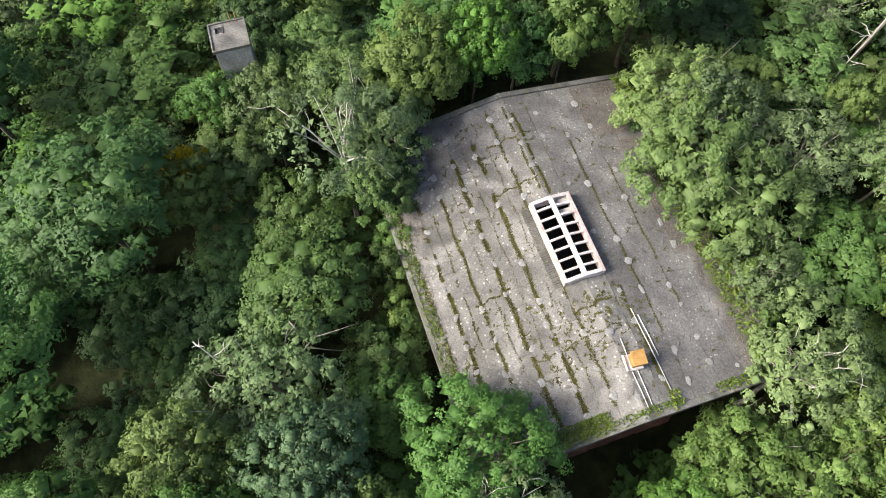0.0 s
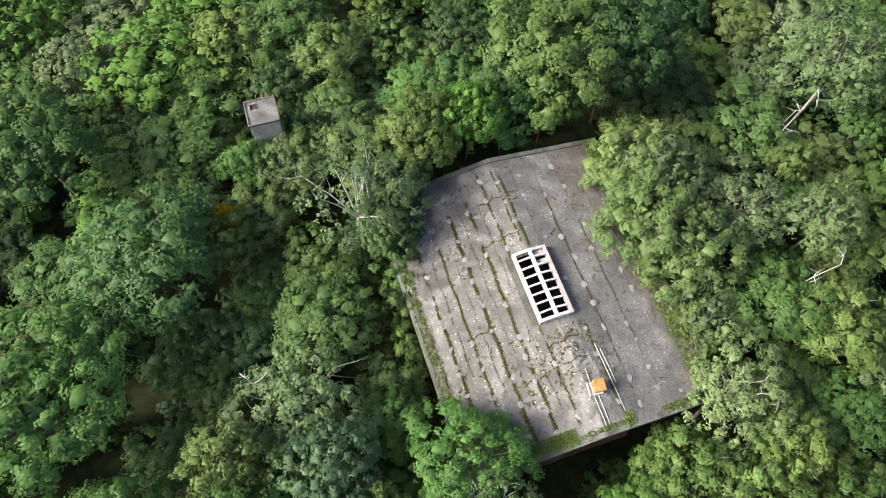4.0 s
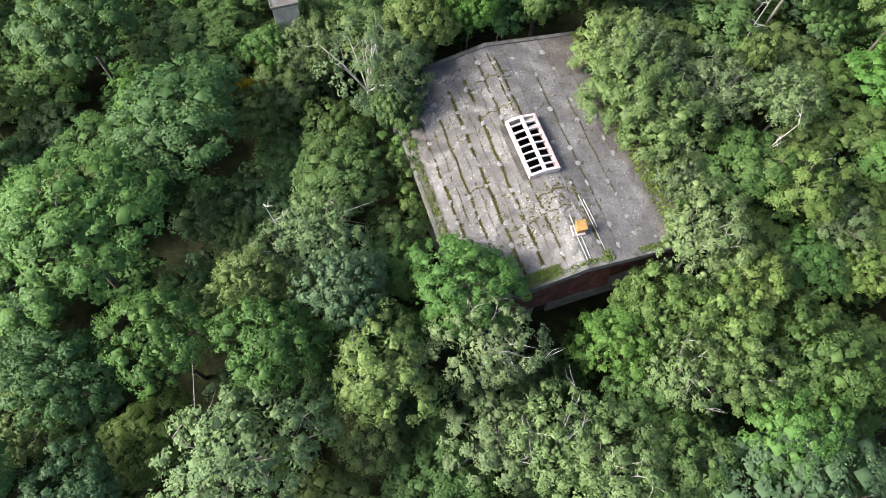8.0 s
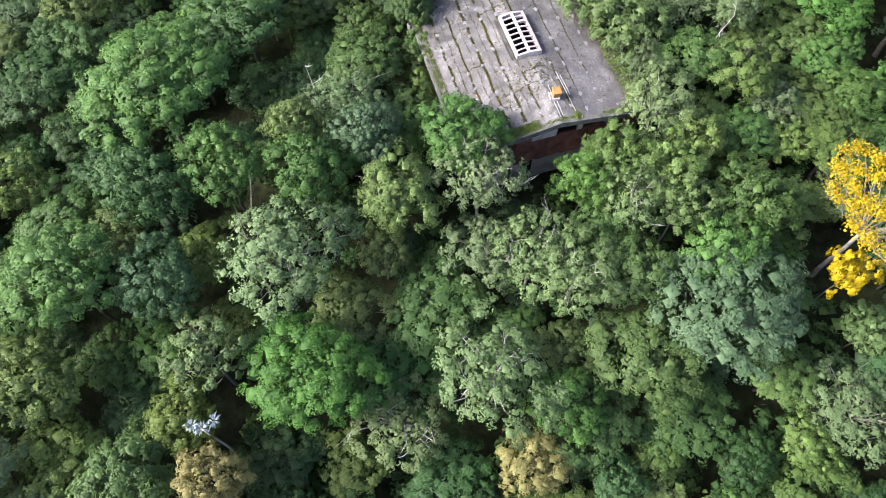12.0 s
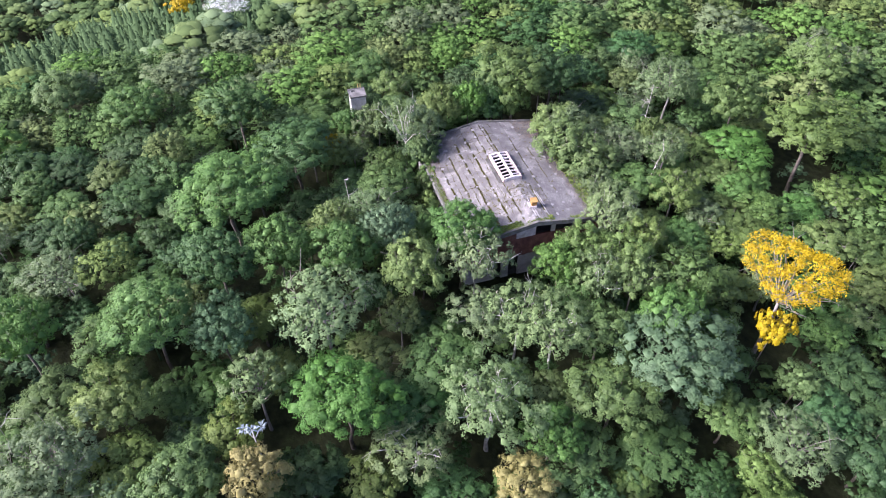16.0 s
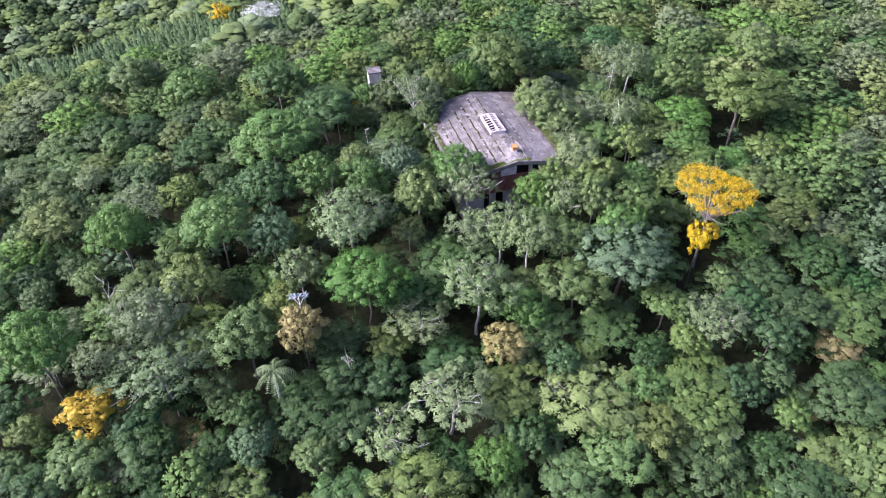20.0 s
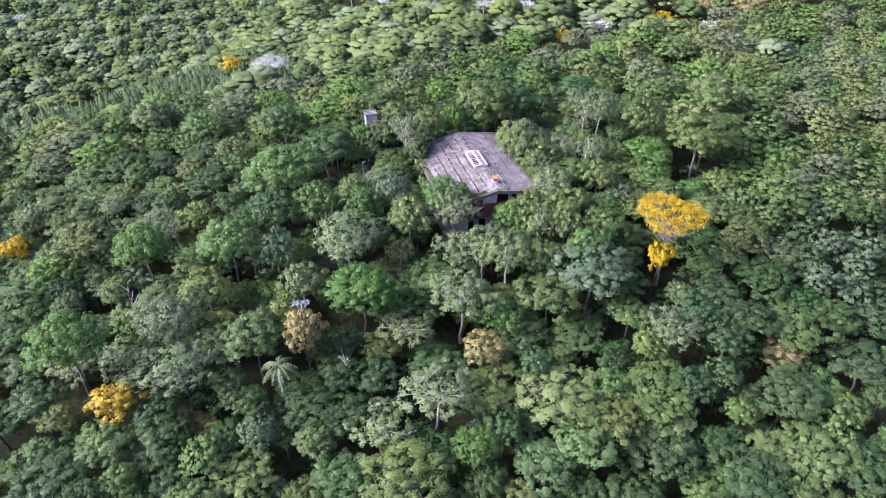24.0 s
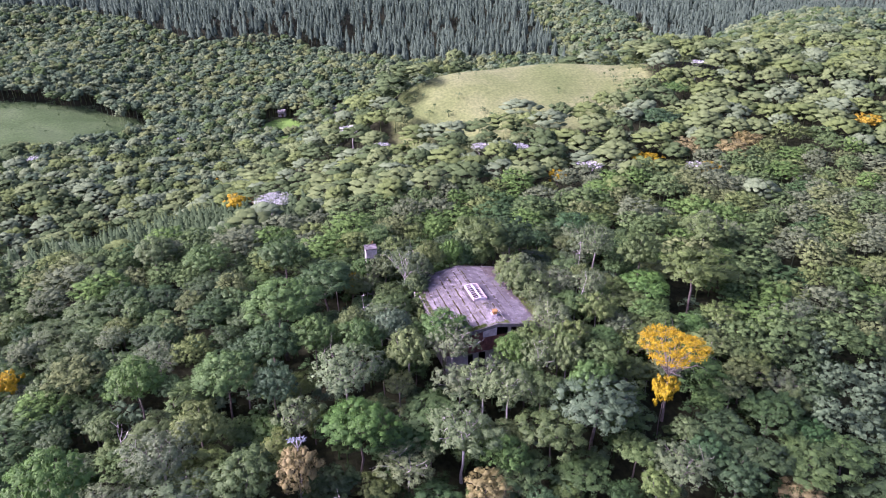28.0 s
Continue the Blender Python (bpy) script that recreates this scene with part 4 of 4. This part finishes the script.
plant("tan", 23.6, -59.4, -17.0, 3.4)
plant("mid", 1.6, -41.6, -9.0, 4.6)
plant("olive", -54.5, -28.5, -1.0, 4.6)
plant("lime", -54.0, -36.5, -4.6, 2.6)
plant("blue", -51.2, -44.8, -6.7, 3.0)
plant("dark", -63.6, -41.6, -5.9, 4.0)
plant("dark", -41.3, -55.4, -9.0, 4.6)
plant("mid", 8.0, -55.5, -10.3, 5.5)
plant("dark", 27.9, -62.4, -11.5, 5.6)
plant("dark", 4.3, -64.4, -13.1, 5.0)
plant("dark", 14.3, -70.9, -14.0, 5.0)
plant("mid", -71.5, -40.6, -6.2, 4.0)
plant("lime", -77.4, -34.2, -5.6, 2.5)
plant("bright", -22.4, -55.8, -9.8, 3.5)
plant("mid", -8.3, -39.1, -7.2, 4.5)
plant("pale", -25.5, -33.7, -4.6, 4.0)
plant("dark", -33.2, -40.3, -7.0, 3.5)
plant("dark", -64.6, -37.2, -5.3, 3.4)
plant("mid", -61.6, -17.6, -1.8, 4.6)
plant("grey", -75.5, -23.7, -4.2, 4.6)
plant("dark", 27.8, -42.3, -7.3, 5.0)
plant("dark", 39.6, -41.2, -7.3, 5.0)
plant("grey", 62.5, -21.3, -3.5, 5.0)
plant("blue", -19.8, -7.4, 4.6, 3.6)
plant("lime", -26.4, -4.2, 4.4, 3.2)
plant("pale", 2.8, -22.4, 2.4, 3.2)
plant("lime", 7.6, -24.0, 1.9, 3.4)
plant("pale", -8.2, -23.6, 0.9, 4.0)
plant("pale", -5.2, -27.2, 1.0, 4.2)
plant("mid", -1.4, -36.0, -2.8, 4.8)
plant("lime", 10.6, -48.4, -8.0, 2.7)
plant("bright", -10.2, -37.6, -4.0, 3.6)
plant("blue", -42.4, -15.2, 3.2, 3.8)
plant("grey", -60.2, -26.8, 3.4, 4.8)
plant("grey", 16.2, -47.2, -6.4, 4.6)
plant("pale", -34.6, -48.6, -8.4, 4.2)
plant("lime", -34.0, -57.8, -8.0, 5.8)
plant("bright", 34.6, -60.6, -15.0, 4.8)
plant("lime", -54.0, -49.6, -9.0, 4.4)
plant("open", -67.2, -41.8, -9.2, 4.0)
plant("pale", -25.4, -47.0, -5.6, 5.4)
plant("lime", 7.8, -59.8, -12.6, 4.8)
plant("open", -40.0, -23.0, 1.2, 3.6)
plant("dark", -41.4, -6.4, 5.6, 4.2)
plant("olive", -54.6, -21.0, 2.6, 4.2)
# north and east
plant("grey", 33.0, 8.8, 6.4, 4.6)
plant("lime", 61.6, 5.8, 5.8, 5.6)
plant("olive", 46.2, -9.6, 6.2, 6.6)
plant("mid", 39.6, 1.0, 6.0, 4.4)
plant("mid", -50.0, 36.0, 2.6, 4.6)
plant("dark", -34.4, 25.0, 7.0, 5.0)
plant("mid", -11.0, 36.0, 1.2, 5.0)
plant("mid", -61.6, 46.4, 2.0, 4.8)
plant("white", -30.4, 83.8, -5.6, 6.0)
plant("gold", -40.0, 92.0, -7.0, 2.8)


# growth leaning on the roof's east and west edges
plant("bush", 10.6, -1.2, 1.0, 2.6)
plant("bush_lime", 10.0, 3.6, 1.4, 2.8)
plant("bush", 10.4, 7.4, 0.6, 2.2)
plant("bush_lime", 11.2, -5.2, 0.4, 2.4)
plant("bush", 11.0, -9.0, 0.2, 2.2)
plant("open", -8.4, 12.0, 4.2, 3.2)
plant("mid", -9.6, 8.6, 2.2, 2.4)
plant("bush", -10.2, 6.4, 0.2, 2.2)
plant("bush", -10.8, 3.8, -0.4, 2.0)
plant("bush_lime", -11.4, 0.6, -1.2, 1.8)


def footprint(x, y, margin):
    u, v = x * 0.9988 - y * 0.0488, x * 0.0488 + y * 0.9988
    return U0 - margin < u < U1 + margin and V0 - margin - (1.0 if -10 < u < 3 else 0) < v < V1 + margin


GRID = {}


def free_spot(x, y, r, f):
    cx, cy = int(x // 10), int(y // 10)
    for a in (-1, 0, 1):
        for b in (-1, 0, 1):
            for px, py, pr in GRID.get((cx + a, cy + b), ()):
                if (x - px) ** 2 + (y - py) ** 2 < (f * (r + pr)) ** 2:
                    return False
    return True


def take(x, y, r):
    GRID.setdefault((int(x // 10), int(y // 10)), []).append((x, y, r))


for spot in PLANTED:
    take(*spot)

MIX_EAST = ("mid", "grey", "lime", "lime", "lime", "mid", "grey", "bright", "open", "olive", "bright", "slim")
MIX_WEST = ("dark", "mid", "dark", "mid", "dark", "mid", "dark", "olive", "grey", "slim", "mid", "lime")
# southern mix is mostly dark: shade between the crowns is put into leaf colour
MIX_SOUTH = ("dark", "mid", "dark", "dark", "dark", "olive", "dark", "dark", "mid", "slim")
MIX_WOOD = ("dark", "dark", "mid", "mid", "mid", "mid", "grey", "dark", "lime", "olive", "blue", "dark")


def seen_band(x, y, wide):
    """Whether a place lies in the fan that the flight looks over."""
    dx, dy = x + 48, y + 114
    along, across = dx * 0.342 + dy * 0.940, dx * 0.940 - dy * 0.342
    return along > 18 and abs(across) < along * 0.70 + wide


def fill_near():
    """Single trees wherever the canopy close to the flight is still open."""
    count = 0
    for _ in range(12000):
        x, y = tree_rng.uniform(-90, 48), tree_rng.uniform(-76, 30)
        r = float(tree_rng.uniform(2.6, 5.3))
        if not seen_band(x, y, 28) or footprint(x, y, r * 0.7 + 0.4) or (-11 < x < 3 and -21 < y < -10) or not free_spot(x, y, r, 0.72 if y < -36 or x < -28 else 0.60):
            continue
        g = float(land(x, y))
        choice = MIX_WEST if y > 8 or (x < -13 and y > -26) else MIX_EAST if y > -38 and x > -22 else MIX_SOUTH
        plant(choice[int(tree_rng.integers(0, len(choice)))], x, y, g + tree_rng.uniform(5.5, 8.5) + r * 0.45, r)
        take(x, y, r)
        count += 1
        if count >= 260:
            break


fill_near()


# ---------------------------------------------------------------- woods too many to count, joined by leaf colour
def cone_arrays(rng2, leaves, size, low):
    """A pointed conifer of radius 1 with drooping tiers of sprays round a slim core; its crown begins at the share low of its height."""
    s = 1 - np.sqrt(rng2.random(leaves))
    tier = 0.72 + 0.28 * np.cos(s * 44)
    a = rng2.uniform(0, 6.283, leaves)
    side = np.stack([np.cos(a), np.sin(a), 0.55 + 0 * a], 1)
    c = side * ((1 - s) * tier * rng2.uniform(0.7, 1.1, leaves) + 0.04)[:, None]
    c[:, 2] = HN * (low + (1 - low) * s) - 0.12 * (1 - s)
    q = leaf_tris(c, side + (0, 0, 0.3), size * (1.2 - 0.5 * s) * rng2.uniform(0.7, 1.3, leaves), rng2, 0.45, soft=unit(side + (0, 0, 1.3)))
    ring = np.array([(math.cos(k * 1.047) * 0.62, math.sin(k * 1.047) * 0.62, HN * low) for k in range(6)] + [(0, 0, HN * 0.96)])
    tris = np.concatenate([np.arange(3 * leaves).reshape(-1, 3), 3 * leaves + np.array([(k, (k + 1) % 6, 6) for k in range(6)])])
    soft = np.concatenate([np.repeat(unit(side + (0, 0, 1.3)), 3, 0), unit(ring * (1, 1, 0) + (0, 0, 0.4))])
    return np.concatenate([q, ring]), tris, soft


class Wood:
    """Crowns and stems gathered into one mesh."""

    def __init__(self, lobes, leaves, size, seed, **shape):
        rng2 = np.random.default_rng(seed)
        self.rng = rng2
        if "cone" in shape:
            self.forms = [cone_arrays(rng2, leaves, size, shape["cone"]) for _ in range(3)]
        else:
            self.forms = [crown_arrays(rng2, lobes, leaves, size, **shape)[0] for _ in range(4)]
        self.verts, self.tris, self.soft, self.count = [], [], [], 0

    def add(self, x, y, g, h, r):
        v, t, nv = self.forms[int(self.rng.integers(0, len(self.forms)))]
        a = self.rng.uniform(0, 6.283)
        c, s = math.cos(a) * r, math.sin(a) * r
        p = np.stack([x + v[:, 0] * c - v[:, 1] * s, y + v[:, 0] * s + v[:, 1] * c, g + v[:, 2] * h / HN], 1)
        stem = np.array([(x - 0.2, y - 0.15, g - 0.5), (x + 0.2, y - 0.15, g - 0.5), (x, y + 0.2, g - 0.5), (x, y, g + h * 0.8)])
        self.verts += [p, stem]
        self.soft += [np.stack([nv[:, 0] * c - nv[:, 1] * s, nv[:, 0] * s + nv[:, 1] * c, nv[:, 2] * r], 1) / r, np.array([(-1, -1, 0), (1, -1, 0), (0, 1, 0), (0, 0, 1.0)])]
        self.tris += [t + self.count, np.array([(0, 1, 3), (1, 2, 3), (2, 0, 3)]) + self.count + len(p)]
        self.count += len(p) + 4

    def build(self, name, label, mat):
        if self.count:
            tagged(new(name, tri_mesh(name, (np.concatenate(self.verts), np.concatenate(self.tris), np.concatenate(self.soft)), mat)), label, "woods", kind="stuff")


def wood_layer(name, label, seed, count, box, r0, r1, h0, h1, f, lobes, leaves, size, test, colours=MIX_WOOD, tries=40000, mark=True, **shape):
    rng2 = np.random.default_rng(seed)
    woods = {key: Wood(lobes, leaves, size, seed + k, **shape) for k, key in enumerate(sorted(set(colours)))}
    done = 0
    for _ in range(tries):
        x, y = rng2.uniform(box[0], box[1]), rng2.uniform(box[2], box[3])
        r = float(rng2.uniform(r0, r1))
        if not test(x, y, r) or (f and not free_spot(x, y, r, f)):
            continue
        if mark:
            take(x, y, r)
        key = colours[int((0.5 + 0.5 * noise.noise(Vector((x * 0.05, y * 0.05, seed)))) * 0.35 * len(colours) + rng2.random() * 0.75 * len(colours)) % len(colours)]
        woods[key].add(x, y, float(land(x, y)), rng2.uniform(h0, h1) + 0.4 * r, r)
        done += 1
        if done >= count:
            break
    for key, w in woods.items():
        w.build(name, label.replace("COLOUR", {"grey": "grey-green", "blue": "blue-green", "pale": "pale green", "lime": "yellow-green"}.get(key, key + " green").replace("young green", "young").replace("pine green", "dark")), WOOD[key])
    return done


edge_rng = random.Random(5)


def rest_of_near(x, y, r):
    edge = open_ground(x, y)
    return seen_band(x, y, 34) and not planted_pines(x, y, r) and not footprint(x, y, r * 0.7 + 0.4) and (edge == 0 or (edge > 0.72 and r < 3.4 and edge_rng.random() < 0.25))


def under(x, y, r):
    return seen_band(x, y, 12) and not footprint(x, y, r * 0.6 + 0.2)


def planted_pines(x, y, r):
    c = CLEARING
    return ((x - c[0] - 18) / 62) ** 2 + ((y - c[1] + 18) / 36) ** 2 < 1


def rows_of_pines(x, y):
    return y > 545 - 0.62 * x + 22 * math.sin(x * 0.035) and not 250 < x - 0.25 * (y - 400) < 330


# flowering trees of the middle distance stand singly
for key, x, y, h, r in (("gold", 86, 64, 10.5, 4.6), ("gold", 172, 58, 10.5, 5.0), ("gold", 53, 62, 9.5, 3.0), ("gold", 99, 49, 10, 3.0), ("gold", -35, 143, 10, 3.6), ("gold", -43, 229, 10, 4.0), ("gold", -37, 255, 10, 4.0),
                        ("white", 9.7, 149.6, 10.5, 5.5), ("white", 16, 127, 10, 3.6), ("white", 8, 277, 10, 5.0), ("white", 66, 64, 10, 4.0), ("white", -57, 304, 10, 5.0), ("white", -128, 275, 10, 5.0), ("white", 52, 86, 10, 4.0), ("white", 40, 92, 10, 3.6),
                        ("white", 150, 123, 9, 3.0), ("white", 96, 52, 10, 3.0), ("tan", 113, 57, 11, 5.0), ("tan", 104, 66, 10.5, 5.0), ("tan", 122, 60, 10.5, 4.5), ("dark", 106, 86, 13, 6.0), ("bright", 130, 110, 11, 5.5), ("gold", -86, 6, 10, 2.4), ("gold", -95, 30, 10, 3.0)):
    if free_spot(x, y, r, 0.3):
        plant(key, x, y, float(land(x, y)) + h, r)
        take(x, y, r)

for k in range(5):
    take(50.6 - 2.6 * k, 373.0 - 9.0 * k, 8.0 - 0.5 * k)
wood_layer("young_pine_stand", "stand of COLOUR pines on light grass", 410, 560, (-150, -10, 60, 155), 2.0, 3.6, 5, 9, 0.45, 1, 150, 0.30, planted_pines, ("young",), cone=0.08)
# darker leaves again carry the shade of the southern canopy
wood_layer("southern_wood", "COLOUR broadleaf wood below the building", 424, 300, (-150, 130, -96, -30), 3.0, 5.8, 5.5, 9.0, 0.70, 30, 900, 0.10, rest_of_near, ("dark", "dark", "mid", "dark", "blue"), tries=12000, puffs=4, puff=0.5, core=0.8, lobe=0.23, dome=0.9, flat=0.8)
wood_layer("surrounding_wood", "COLOUR broadleaf wood round the clearing", 420, 330, (-170, 150, -30, 60), 3.4, 6.6, 6.0, 9.5, 0.62, 48, 1500, 0.070, rest_of_near, ("mid", "grey", "mid", "olive", "mid", "grey", "lime", "bright", "dark"), core=0.8, lobe=0.20, flat=0.85)
wood_layer("hillside_wood", "COLOUR broadleaf wood on the near hillside", 430, 1500, (-190, 340, 20, 290), 3.6, 7.2, 7.5, 11.0, 0.52, 24, 340, 0.080, rest_of_near, ("mid", "olive", "olive", "grey", "lime", "mid", "mid", "olive", "lime", "grey"), tries=90000, inner=0.05, puffs=5, puff=0.36, core=1.0, lobe=0.33, dome=2.0, ragged=0.05, flat=0.82)
wood_layer("undergrowth", "COLOUR saplings and shrubs under the trees", 440, 1000, (-100, 75, -88, 55), 1.4, 2.8, 2.5, 5.0, 0.0, 8, 130, 0.2, under, ("dark", "dark", "mid", "blue"), mark=False, puffs=2, puff=0.7, lobe=0.42)
# mostly blue and grey leaves: the haze of distance is put into their colour
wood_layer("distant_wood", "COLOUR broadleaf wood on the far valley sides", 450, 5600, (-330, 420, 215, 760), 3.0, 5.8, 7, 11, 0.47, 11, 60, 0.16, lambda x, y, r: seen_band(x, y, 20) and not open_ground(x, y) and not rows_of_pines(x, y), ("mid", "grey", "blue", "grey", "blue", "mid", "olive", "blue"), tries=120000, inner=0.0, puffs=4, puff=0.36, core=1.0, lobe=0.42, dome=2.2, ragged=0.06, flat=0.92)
wood_layer("pine_plantation", "dense plantation of tall COLOUR pines on the far hillside", 460, 6500, (-420, 620, 330, 950), 2.4, 3.6, 19, 25, 0.37, 1, 70, 0.46, lambda x, y, r: seen_band(x, y, 30) and rows_of_pines(x, y), ("pine",), tries=120000, cone=0.38)
shrub_rng = random.Random(47)
wood_layer("shrub_patch", "COLOUR shrubs scattered over the grass slopes", 470, 900, (-250, 150, 110, 400), 0.7, 2.0, 0.8, 2.6, 0.0, 5, 50, 0.3, lambda x, y, r: shrub_rng.random() < (0.05 + open_ground(x, y) ** 4 if open_ground(x, y) else 0), ("dark", "young", "mid"), mark=False, puffs=2, puff=0.7)


# ---------------------------------------------------------------- palm, dead snags, silver-leaved tree
def palm(x, y, top, r):
    rng2 = np.random.default_rng(9)
    g = float(land(x, y))
    root = new("palm_tree")
    root.matrix_world = pose(x, y, g)
    tagged(root, "tall palm with a pale trunk and drooping green fronds", "palm")
    h = top - g - 0.6
    v, f = [], []
    tube(v, f, bent(rng2, (0, 0, -0.3), (0.4, 0.2, h), 6, 0.12), [0.24, 0.2, 0.18, 0.17, 0.16, 0.15], 8)
    part("trunk", mesh_from("trunk", v, f, PALE, True), root)
    for k in range(17):
        a, rise = k * 2.4, rng2.uniform(0.1, 1.0)
        vs, fs = [], []
        spine = [np.array((0.4 + math.cos(a) * r * t, 0.2 + math.sin(a) * r * t, h + rise * r * 0.8 * t - 0.95 * r * t * t)) for t in np.linspace(0, 1, 8)]
        tube(vs, fs, spine, [0.035, 0.03, 0.028, 0.024, 0.02, 0.016, 0.012, 0.008], 3)
        side = np.array((-math.sin(a), math.cos(a), 0))
        for i in range(1, 8):
            for s in (-1, 1):
                for m in (0.0, 0.5):
                    p = spine[i] * (1 - m) + spine[i - 1] * m
                    tip = p + side * s * 0.75 * (1 - abs(i - 4) / 7) + (0, 0, -0.45)
                    b = len(vs)
                    vs += [tuple(p), tuple(p + (spine[i] - spine[i - 1]) * 0.3), tuple(tip)]
                    fs.append((b, b + 1, b + 2))
        part("frond", mesh_from("frond", vs, fs, LEAF["grey"]), root)


palm(-47.0, -39.6, -2.6, 2.6)


def snag(x, y, top, reach, seed, low=None, lean=(0, 0)):
    """A dead tree: bleached trunk and a few bare limbs."""
    rng2 = np.random.default_rng(seed)
    g = float(land(x, y)) if low is None else low
    root = new("dead_tree")
    root.matrix_world = pose(x, y, g)
    tagged(root, "bare bleached dead tree with broken limbs", "dead tree")
    h = top - g
    tip = np.array((lean[0], lean[1], h))
    v, f = [], []
    path = bent(rng2, (0, 0, -0.2), tip, 6, 0.15)
    tube(v, f, path, [0.09, 0.075, 0.065, 0.05, 0.035, 0.018], 6)
    part("trunk", mesh_from("trunk", v, f, PALE, True), root)
    for k in range(5):
        s = path[3 + k % 3] * 0.999
        e = s + np.array((rng2.normal(0, reach), rng2.normal(0, reach), abs(rng2.normal(0.5, 0.5)) * reach))
        v, f = [], []
        tube(v, f, bent(rng2, s, e, 4, 0.12), [0.045, 0.035, 0.022, 0.009], 4)
        for _ in range(2):
            tube(v, f, bent(rng2, (s + e) / 2, (s + e) / 2 + rng2.normal(0, reach * 0.5, 3), 3, 0.05), [0.03, 0.02, 0.008], 3)
        part("limb", mesh_from("limb", v, f, PALE, True), root)


snag(-22.4, -0.3, 3.8, 0.8, 1, lean=(-0.9, 0.8))
snag(19.0, -6.6, 3.0, 0.9, 2, lean=(1.8, -1.2))
snag(-37.4, -38.6, -5.2, 1.8, 3)
snag(-66.0, -20.0, 0.5, 2.0, 4)
snag(-58.5, -31.0, -5.0, 1.6, 5)
snag(27.5, 6.0, 4.2, 1.2, 6)


def silver_tree(x, y, top):
    rng2 = np.random.default_rng(4)
    g = float(land(x, y))
    root = new("silver_leaved_tree")
    root.matrix_world = pose(x, y, g)
    tagged(root, "slender tree with whorls of large silvery leaves", "tree")
    h = top - g
    v, f = [], []
    tube(v, f, bent(rng2, (0, 0, -0.2), (0, 0, h), 5, 0.06), [0.14, 0.12, 0.1, 0.09, 0.07], 6)
    ends = [np.array((0, 0, h)), np.array((0.9, 0.5, h - 0.7)), np.array((-0.8, 0.7, h - 0.5))]
    for e in ends[1:]:
        tube(v, f, bent(rng2, (0, 0, h - 1.8), e, 3, 0.05), [0.06, 0.05, 0.04], 5)
    part("trunk", mesh_from("trunk", v, f, PALE, True), root)
    for e in ends:
        for k in range(13):
            a = k * 0.483 + rng2.uniform(-0.2, 0.2)
            d, s = np.array((math.cos(a), math.sin(a), 0)), np.array((-math.sin(a), math.cos(a), 0))
            l, up = rng2.uniform(0.5, 0.85), rng2.uniform(-0.1, 0.35)
            pts = [e + d * 0.08, e + d * l * 0.6 + s * 0.10 + (0, 0, up), e + d * l + (0, 0, up - 0.15), e + d * l * 0.6 - s * 0.10 + (0, 0, up)]
            part("leaf", mesh_from("leaf", [tuple(p) for p in pts], [(0, 1, 2, 3)], LEAF["silver"]), root)


silver_tree(-41.2, -30.0, -0.6)



# ---------------------------------------------------------------- far house, lone tree on the hill
def farmhouse(x, y, turn, w, d):
    g = float(land(x, y)) - 0.2
    root = new("farmhouse")
    root.matrix_world = pose(x, y, g, 0, 0, turn)
    tagged(root, "small white farmhouse with a pale pitched roof in the valley", "house")
    box_part("wall", (-w, -d, 0), (w, d, 3.2), WHITEWASH, root)
    for s in (-1, 1):
        bm = bmesh.new()
        for v in box_bm(bm, (-w - 0.4, min(0, s * (d + 0.5)), 3.2), (w + 0.4, max(0, s * (d + 0.5)), 3.4)):
            v.co.z += 1.7 * (1 - abs(v.co.y) / (d + 0.5))
        part("roof", bm_mesh("roof", bm, GREYWALL), root)
    for s in (-0.6, 0.0, 0.6):
        box_part("window", (s * w - 0.5, -d - 0.04, 1.1), (s * w + 0.5, -d - 0.01, 2.3), INSHADE, root)
    box_part("door", (0.35 * w - 0.45, -d - 0.05, 0), (0.35 * w + 0.45, -d - 0.012, 2.1), RUST, root)


farmhouse(50.6, 373.0, 20, 5.5, 3.2)
farmhouse(11.0, 378.0, -30, 2.4, 1.8)


def lone_pine(x, y, h):
    root = new("pine_tree")
    root.matrix_world = pose(x, y, float(land(x, y)))
    tagged(root, "lone young pine standing on the grass hill", "tree")
    rng2 = np.random.default_rng(3)
    v, f = [], []
    tube(v, f, bent(rng2, (0, 0, -0.2), (0, 0, h * 0.9), 4, 0.04), [0.16, 0.12, 0.08, 0.03], 6)
    part("trunk", mesh_from("trunk", v, f, BARK, True), root)
    n = 900
    s = rng2.random(n)
    a = rng2.uniform(0, 6.283, n)
    r = (1 - s) * h * 0.24 * rng2.uniform(0.5, 1.1, n)
    c = np.stack([r * np.cos(a), r * np.sin(a), h * (0.15 + 0.85 * s)], 1)
    q = leaf_tris(c, np.stack([np.cos(a), np.sin(a), 0.6 + 0 * a], 1), 0.4 * rng2.uniform(0.6, 1.3, n), rng2)
    part("crown", tri_mesh("crown", (q, np.arange(3 * n).reshape(-1, 3)), LEAF["young"]), root)


lone_pine(72.0, 178.0, 5.5)

for protos in PROTO.values():
    for root in protos:
        for o in (*root.children_recursive, root):
            bpy.data.objects.remove(o)
